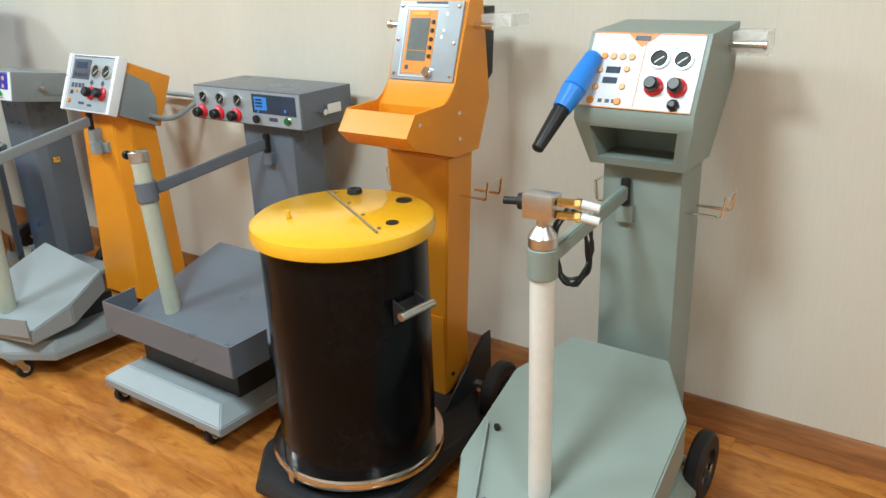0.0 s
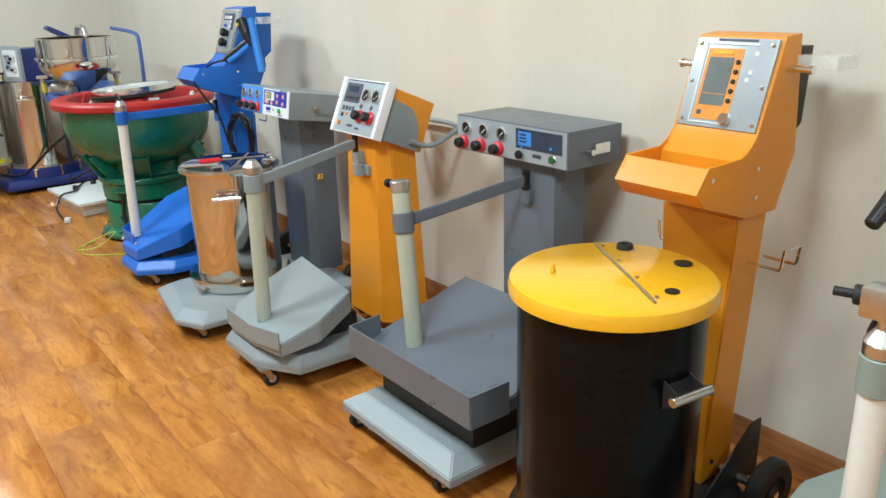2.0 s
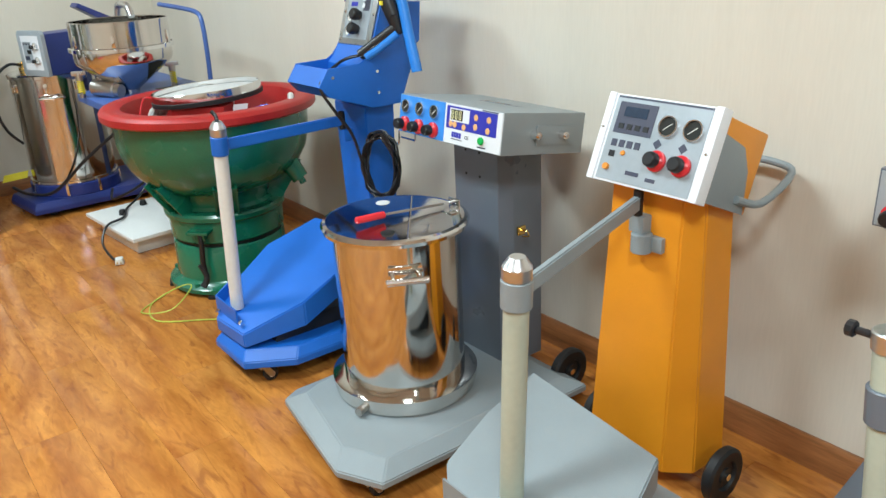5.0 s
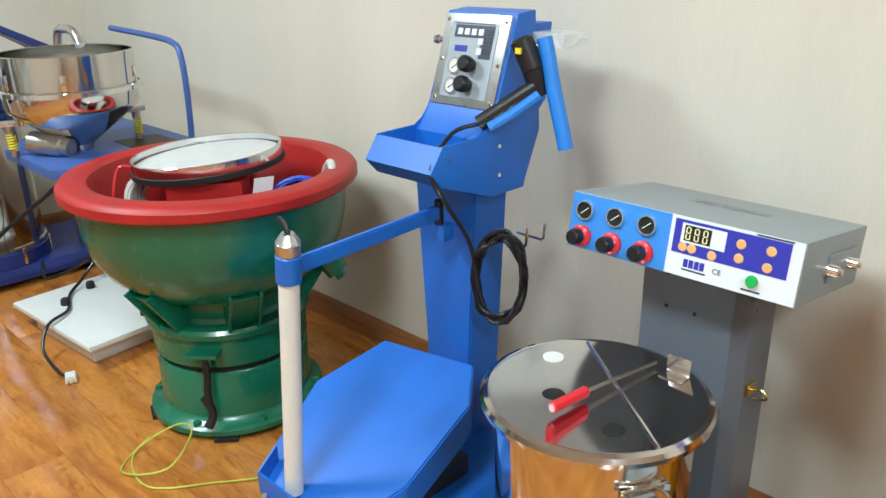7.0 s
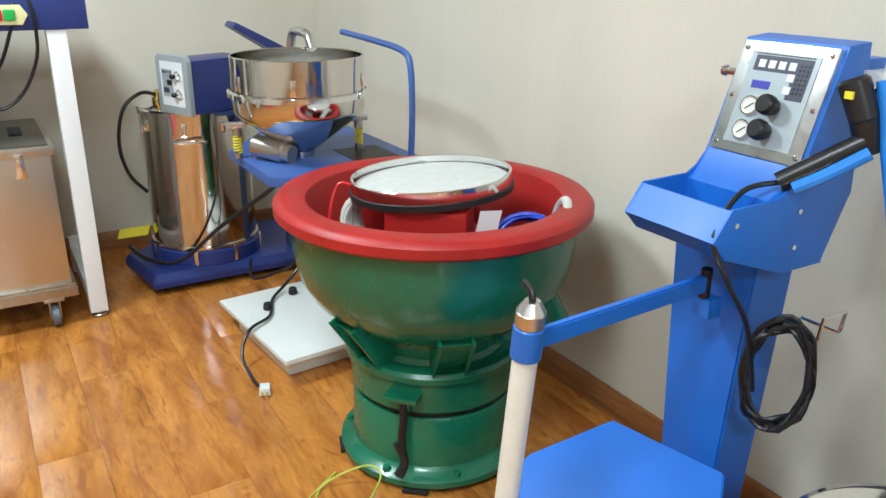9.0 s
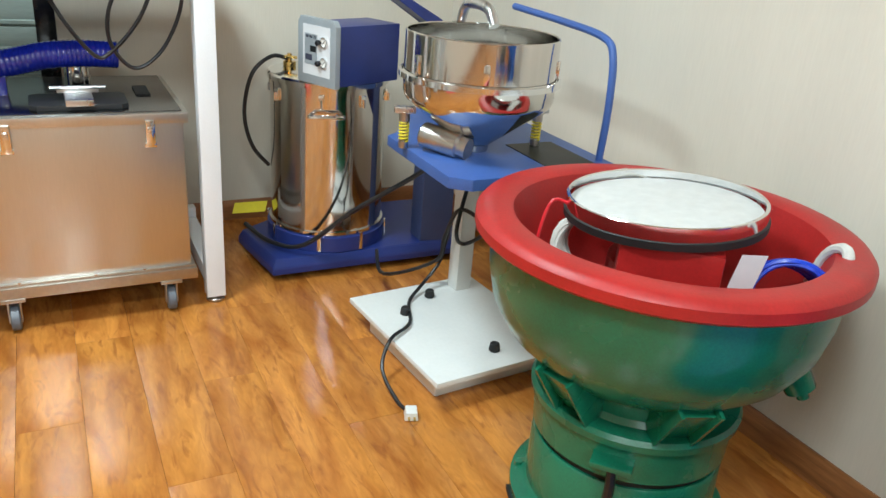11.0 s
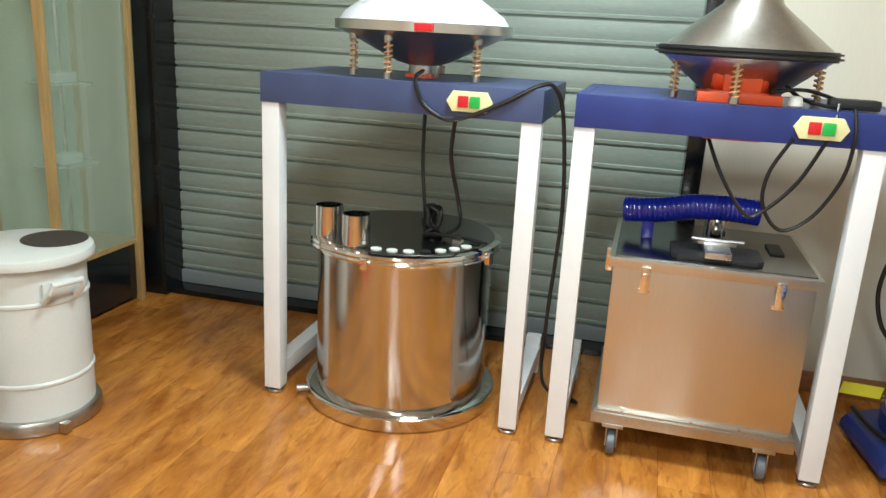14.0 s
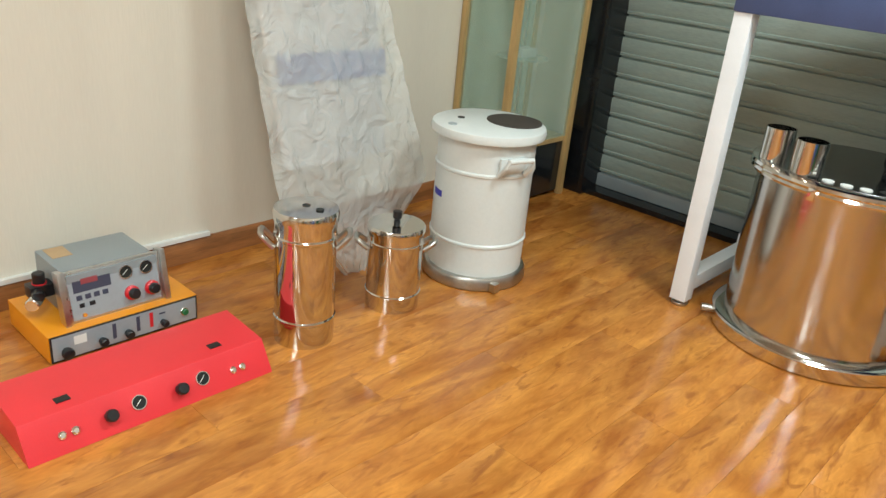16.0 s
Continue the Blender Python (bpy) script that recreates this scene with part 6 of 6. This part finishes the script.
for cx, cy in ((-0.012, -0.245), (-0.012, 0.232), (-0.52, -0.25), (-0.52, 0.24)):
    c = part("caster", G().box((cx - 0.035, cy - 0.035, 0.107), (cx + 0.035, cy + 0.035, 0.119), 0.003).box((cx - 0.012, cy - 0.02, 0.03), (cx + 0.018, cy - 0.015, 0.11), 0.002).box((cx - 0.012, cy + 0.015, 0.03), (cx + 0.018, cy + 0.02, 0.11), 0.002), M_DULL, t)
    part("wheel", G().cyl((cx, cy - 0.014, 0.043), (cx, cy + 0.014, 0.043), 0.043, seg=24, bev=0.004), M_GREY, c)
hs = G()
pts = [(-6.205, 0.20, 0.785), (-6.18, 0.31, 0.80), (-6.175, 0.42, 0.823), (-6.175, 0.53, 0.829), (-6.175, 0.635, 0.824)]
hs.tube(pts, lambda i: 0.0448 if i % 3 == 1 else 0.0430, 24, 24)
hs.box((-6.235, 0.26, 0.699), (-6.165, 0.30, 0.765), 0.004)
solo("flexible_hose", hs, M_BLUEHOSE, "glossy deep blue ribbed hose on the crate lid", "hose")


# ---- south side: white drum, cans, plastic film, cabinet, loose boxes ----
t = thing("white_drum", -5.49, -1.70, 0, "pale grey painted drum with flat lid and clamp ring", "drum")
part("body", G().lathe([(0, 0.03), (0.185, 0.03), (0.185, 0.165), (0.19, 0.17), (0.19, 0.178), (0.185, 0.183), (0.185, 0.44), (0.19, 0.445), (0.19, 0.453), (0.185, 0.458), (0.185, 0.575), (0, 0.575)], 64), M_DRUMW, t)
part("foot_ring", G().lathe([(0, 0), (0.20, 0), (0.205, 0.005), (0.205, 0.038), (0.198, 0.05), (0.185, 0.052)], 64), M_DULL, t, "steel foot ring")
lid = part("lid", G().lathe([(0.2, 0.568), (0.214, 0.572), (0.217, 0.585), (0.212, 0.602), (0.2, 0.608), (0, 0.61)], 64), M_DRUMW, t)
part("filter_patch", G().cyl((-0.085, 0.05, 0.609), (-0.085, 0.05, 0.6125), 0.105, seg=40), mat("brown_filter", (0.045, 0.035, 0.03), 0.7, var=0.1), lid, "round dark brown filter patch")
part("hole", G().cyl((0.06, -0.09, 0.609), (0.06, -0.09, 0.612), 0.014, seg=16), M_DIAL, lid)
part("cap", G().cyl((0.16, -0.04, 0.608), (0.16, -0.04, 0.612), 0.016, seg=16), M_PANEL, lid)
for a in (72, 252):
    q = Matrix.Rotation(radians(a), 4, "Z")
    part("handle", G().box((0.18, -0.055, 0.47), (0.19, 0.055, 0.52), 0.003).tube([(0.186, -0.055, 0.46), (0.23, -0.055, 0.50), (0.235, -0.05, 0.525), (0.235, 0.05, 0.525), (0.23, 0.055, 0.50), (0.186, 0.055, 0.46)], 0.010, 10, 1).moved(q), M_DRUMW, t)
q = Matrix.Rotation(radians(-30), 4, "Z")
st = part("sticker", G().lathe([(0.1855, 0.33), (0.1865, 0.33), (0.1865, 0.355), (0.1855, 0.355)], 8, q, -0.05, 0.30), M_INK, t, "small blue sticker")
part("clamp", G().box((0.08, 0.175, 0.005), (0.11, 0.205, 0.04), 0.003), M_DULL, t)


def can(x, y, r, hgt, label, knob_top, rz):
    t = thing("steel_can", x, y, 0, label, "can", "small steel cans", rz=rz)
    part("body", G().lathe([(0, 0), (r, 0), (r, hgt * 0.17), (r * 1.035, hgt * 0.18), (r * 1.035, hgt * 0.195), (r, hgt * 0.205), (r, hgt * 0.78), (r * 1.035, hgt * 0.79), (r * 1.035, hgt * 0.805), (r, hgt * 0.815), (r, hgt * 0.93), (0, hgt * 0.93)], 56), M_STEEL, t)
    lid = part("lid", G().lathe([(r, hgt * 0.91), (r * 1.05, hgt * 0.915), (r * 1.06, hgt * 0.97), (r * 1.02, hgt * 0.99), (0, hgt)], 56), M_STEEL, t)
    if knob_top:
        part("knob", G().lathe([(0.012, hgt - 0.002), (0.010, hgt + 0.012), (0.016, hgt + 0.018), (0.016, hgt + 0.042), (0, hgt + 0.046)], 16), M_PLASTIC, lid, "black lid knob")
    else:
        for p in ((-0.02, 0.03), (0.02, -0.005)):
            part("hole", G().cyl((p[0] - 0.02, p[1], hgt - 0.004), (p[0] - 0.02, p[1], hgt + 0.0012), 0.0125, seg=16), M_DIAL, lid)
    for s in (0, 180):
        q = Matrix.Rotation(radians(s), 4, "Z")
        part("handle", G().tube([(r, -0.035, hgt * 0.72), (r + 0.035, -0.03, hgt * 0.80), (r + 0.04, 0.0, hgt * 0.815), (r + 0.035, 0.03, hgt * 0.80), (r, 0.035, hgt * 0.72)], 0.009, 10, 4).moved(q), M_DULL, t)


can(-4.64, -1.685, 0.096, 0.45, "tall stainless steel can with two lid holes", False, -37)
can(-5.03, -1.685, 0.096, 0.31, "short stainless steel can with black lid knob", True, -40)


def film_sheet():
    g = G()
    rnd = random.Random(9)
    nu, nv = 36, 70
    V = []
    for j in range(nv + 1):
        v = j / nv
        z = 1.75 * v
        for i in range(nu + 1):
            u = i / nu
            k0 = max(0.0, 1 - v / 0.17)
            left, right = -4.77 + 0.10 * (v - 0.2) - 0.24 * k0, -5.49 + 0.36 * (v - 0.2) + 0.40 * k0
            x = left + u * (right - left)
            y = -1.97 - 0.36 * v
            p = Vector((u * 3, v * 5, 0.3))
            k = noise.noise(p * 1.5) * 0.02 + noise.noise(p * 4) * 0.011 + noise.noise(p * 9) * 0.008 + abs(noise.noise(Vector((u * 9 + v * 4, v * 7 - u * 3, 1.7)))) * 0.016
            V.append(g.bm.verts.new((x + 0.008 * noise.noise(p * 3 + Vector((5, 0, 0))), max(y + k + 0.02, YS + 0.01), z + 0.004)))
    for j in range(nv):
        for i in range(nu):
            a = j * (nu + 1) + i
            g.bm.faces.new((V[a], V[a + 1], V[a + nu + 2], V[a + nu + 1]))
    return g


bag = thing("plastic_film_bag", 0, 0, 0, "crumpled clear plastic film round a printed board, leaning on the wall", "plastic film")
g = film_sheet()
bmesh.ops.solidify(g.bm, geom=list(g.bm.faces), thickness=0.004)
part("film", g, M_FILM, bag)
part("board", G().plate([(-4.88, -2.11, 0.40), (-5.36, -2.11, 0.40), (-5.38, -2.33, 1.52), (-4.80, -2.33, 1.52)], 0.02, 0.002), mat("wrapped_print", (0.62, 0.63, 0.64), 0.4, var=0.16, scale=2.2), bag, "pale printed board")
part("blue_band", G().plate([(-4.875, -2.155, 0.70), (-5.375, -2.155, 0.70), (-5.38, -2.175, 0.80), (-4.875, -2.175, 0.80)], 0.004, 0), mat("faded_blue_print", (0.16, 0.22, 0.46), 0.4, var=0.15, scale=4), bag, "faded blue band")
part("red_patch", G().plate([(-4.96, -2.210, 1.00), (-5.30, -2.210, 1.00), (-5.30, -2.232, 1.10), (-4.98, -2.232, 1.10)], 0.004, 0), mat("faded_red_print", (0.62, 0.28, 0.24), 0.4, var=0.15, scale=4), bag, "faded red patch")


def cabinet():
    x0, x1, y0, y1 = -6.60, -6.07, YS + 0.02, -2.08
    t = thing("display_cabinet", (x0 + x1) / 2, (y0 + y1) / 2, 0, "glass display cabinet with pale oak posts and round shelves", "cabinet")
    cx, cy = (x0 + x1) / 2, (y0 + y1) / 2
    hx, hy = (x1 - x0) / 2, (y1 - y0) / 2
    part("plinth", G().box((-hx + 0.01, -hy + 0.01, 0.02), (hx - 0.01, hy - 0.01, 0.29), 0.004), M_TILE, t, "dark cabinet base")
    part("base_rail", G().box((-hx, -hy, 0.29), (hx, hy, 0.315), 0.003), M_GOLDWOOD, t)
    part("top", G().box((-hx, -hy, 1.95), (hx, hy, 2.05), 0.004), M_GOLDWOOD, t)
    for sx in (-1, 1):
        for sy in (-1, 1):
            part("post", G().box((sx * hx - 0.016, sy * hy - 0.016, 0.0), (sx * hx + 0.016, sy * hy + 0.016, 1.95), 0.004), M_GOLDWOOD, t)
    part("pane", G().box((-hx + 0.016, hy - 0.004, 0.315), (hx - 0.016, hy, 1.95), 0), M_GLASSG, t, "greenish glass pane")
    part("pane", G().box((hx - 0.004, -hy + 0.016, 0.315), (hx, hy - 0.016, 1.95), 0), M_GLASSG, t, "greenish glass pane")
    part("back_board", G().box((-hx + 0.016, -hy, 0.315), (hx - 0.016, -hy + 0.006, 1.95), 0), mat("mirror_back", (0.52, 0.60, 0.52), 0.3, var=0.05), t)
    part("pole", G().cyl((0, 0, 0.315), (0, 0, 1.95), 0.011, seg=14), M_CHROME, t)
    for zz in (0.70, 1.05, 1.4):
        part("shelf", G().cyl((0, 0, zz), (0, 0, zz + 0.006), 0.13, seg=40), glass("shelf_glass", (0.7, 0.85, 0.78), 0.4), t, "round glass shelf")
        part("display_item", G().box((-0.05, -0.04, zz + 0.006), (0.07, 0.05, zz + 0.05), 0.01), M_WPLASTIC, t)


cabinet()


def loose_boxes():
    t = thing("red_control_housing", -4.09, -1.72, 0, "low red sheet-metal housing with knobs and gauges on the floor", "control box")
    part("housing", G().prism([(0.155, 0.0), (0.10, 0.09), (-0.09, 0.105), (-0.10, 0.0)], -0.345, 0.345, "x", 0.004), M_REDBOX, t)
    # slanted front, seen from +y
    up = Vector((0, -0.055, 0.09)).normalized()
    m = Matrix.Identity(4)
    xx = Vector((-1, 0, 0))
    for i, v in enumerate((xx, up, xx.cross(up), Vector((0, 0.1275, 0.045)))):
        for k in range(3):
            m[k][i] = v[k]
    for u in (-0.255, -0.222, 0.225, 0.255):
        part("push_fitting", G().lathe([(0, 0.012), (0.006, 0.012), (0.0105, 0.008), (0.0105, 0)], 14).moved(at(m, u, -0.005)), M_CHROME, t)
    for u in (-0.135, 0.06):
        knob(t, m, u, -0.002, 0.017, 0.034, False)
    for u in (-0.055, 0.13):
        gauge(t, m, u, 0.004, 0.021)
    for u in (-0.22, 0.21):
        part("slot", G().box((-u - 0.018, 0.045, 0.0935), (-u + 0.018, 0.07, 0.0955), 0), M_DIAL, t)

    t = thing("yellow_control_box", -4.195, -2.13, 0, "flat yellow control box with slate front on the floor", "control box")
    part("housing", G().box((-0.235, -0.15, 0.004), (0.235, 0.15, 0.09), 0.004), M_ORANGE, t)
    F = Matrix.Identity(4)
    for i, v in enumerate((Vector((-1, 0, 0)), Vector((0, 0, 1)), Vector((0, 1, 0)), Vector((0, 0.15, 0.046)))):
        for k in range(3):
            F[k][i] = v[k]
    part("frame", G().box((-0.232, -0.041, 0), (0.232, 0.042, 0.003), 0.001).moved(F), M_BLACKMETAL, t)
    pan = part("control_panel", G().box((-0.226, -0.036, 0.003), (0.226, 0.037, 0.005), 0.0).moved(F), M_PANEL, t)
    P = at(F, 0, 0, 0.005)
    for u, r in ((-0.19, 0.018), (-0.085, 0.014), (-0.005, 0.014), (0.11, 0.012)):
        knob(pan, P, u, -0.012, r, 0.028, False)
    button(pan, P, 0.185, 0.0, 0.015, M_CHROME, 0.004)
    button(pan, at(P, 0, 0, 0.004), 0.185, 0.0, 0.011, M_DGREENB, 0.008)
    sheet(pan, P, -0.165, 0.0, -0.128, 0.028, M_DIALW, "meter")
    for u, mm in ((-0.05, M_DINK), (0.025, M_DINK), (0.068, M_REDP)):
        sheet(pan, P, u, -0.02, u + 0.011, 0.03, mm, "bar")
    sheet(pan, P, 0.10, 0.015, 0.12, 0.02, M_DINK)

    t = thing("grey_control_box", -4.19, -2.15, 0.09, "grey metal control box stacked on the yellow one", "control box")
    part("housing", G().box((-0.14, -0.12, 0.0), (0.14, 0.11, 0.145), 0.006), M_LGREY, t)
    part("tape", G().box((0.06, -0.11, 0.1452), (0.12, -0.03, 0.1462), 0), M_MANILA, t, "strip of brown tape")
    up = Vector((0, -0.03, 0.14)).normalized()
    xx = Vector((-1, 0, 0))
    m = Matrix.Identity(4)
    for i, v in enumerate((xx, up, xx.cross(up), Vector((0, 0.118, 0.076)))):
        for k in range(3):
            m[k][i] = v[k]
    pan = part("control_panel", G().box((-0.15, -0.078, -0.02), (0.15, 0.078, 0.0), 0.002).box((-0.165, -0.08, -0.03), (-0.147, 0.085, 0.012), 0.003).box((0.147, -0.08, -0.03), (0.165, 0.085, 0.012), 0.003).moved(m), M_ALU, t, "aluminium front frame")
    sheet(pan, m, -0.138, -0.07, 0.138, 0.07, M_PANEL, "face_plate")
    P = at(m, 0, 0, 0.001)
    sheet(pan, P, -0.125, 0.012, -0.012, 0.062, M_DINK, "display")
    sheet(pan, at(P, 0, 0, 0.001), -0.10, 0.035, -0.05, 0.055, mat("red_digits", (0.30, 0.06, 0.07), 0.3), "digits")
    for k in range(4):
        sheet(pan, P, -0.12 + 0.026 * k, -0.012, -0.103 + 0.026 * k, 0.003, M_DINK, "key")
    sheet(pan, P, -0.115, -0.035, -0.10, -0.022, M_PLASTIC, "switch")
    sheet(pan, P, -0.085, -0.035, -0.068, -0.022, M_PLASTIC, "switch")
    button(pan, P, -0.105, -0.058, 0.006, M_OPRINT, 0.008)
    for u in (0.035, 0.1):
        gauge(pan, P, u, 0.04, 0.022)
        knob(pan, P, u + 0.01, -0.03, 0.017, 0.034)
    part("regulator", G().box((0.14, -0.03, 0.05), (0.21, 0.02, 0.09), 0.006).cyl((0.175, -0.005, 0.09), (0.175, -0.005, 0.125), 0.018, seg=16, bev=0.003).cyl((0.19, 0.02, 0.07), (0.20, 0.05, 0.07), 0.018, seg=16, bev=0.003), M_PLASTIC, t, "black air regulator on its side")
    part("regulator_gauge", G().cyl((0.2, 0.03, 0.055), (0.225, 0.06, 0.055), 0.02, seg=18, bev=0.003), M_CHROME, t)
    part("red_ring", G().cyl((0.175, -0.005, 0.086), (0.175, -0.005, 0.093), 0.021, seg=16), M_REDP, t)


loose_boxes()
solo("wall_hook_bar", G().cyl((0.28, 2.02, 0.52), (0.28, 2.14, 0.52), 0.012, seg=14), M_CHROME, "chrome hanger pin at the wall", "hook")

# ---- floor planks ----
floor = bpy.data.objects["floor"]
PW, PL = 0.165, 1.22
row, yy = 0, YS
cut = {}
while yy < YN - 0.01:
    xx = XW - 0.16 - (row * 0.437) % PL
    while xx < XE - 0.01:
        a, b = max(xx, XW - 0.16), min(xx + PL, XE)
        if b - a > 0.02:
            key = round(b - a, 3)
            if key not in cut:
                cut[key] = mesh_of(G().box((0, 0, -0.008), (b - a - 0.0006, PW - 0.0006, 0.0), 0.0006), M_FLOOR)
            o = new("plank", cut[key])
            o.location, o.parent = (a, yy, 0), floor
        xx += PL
    yy += PW
    row += 1
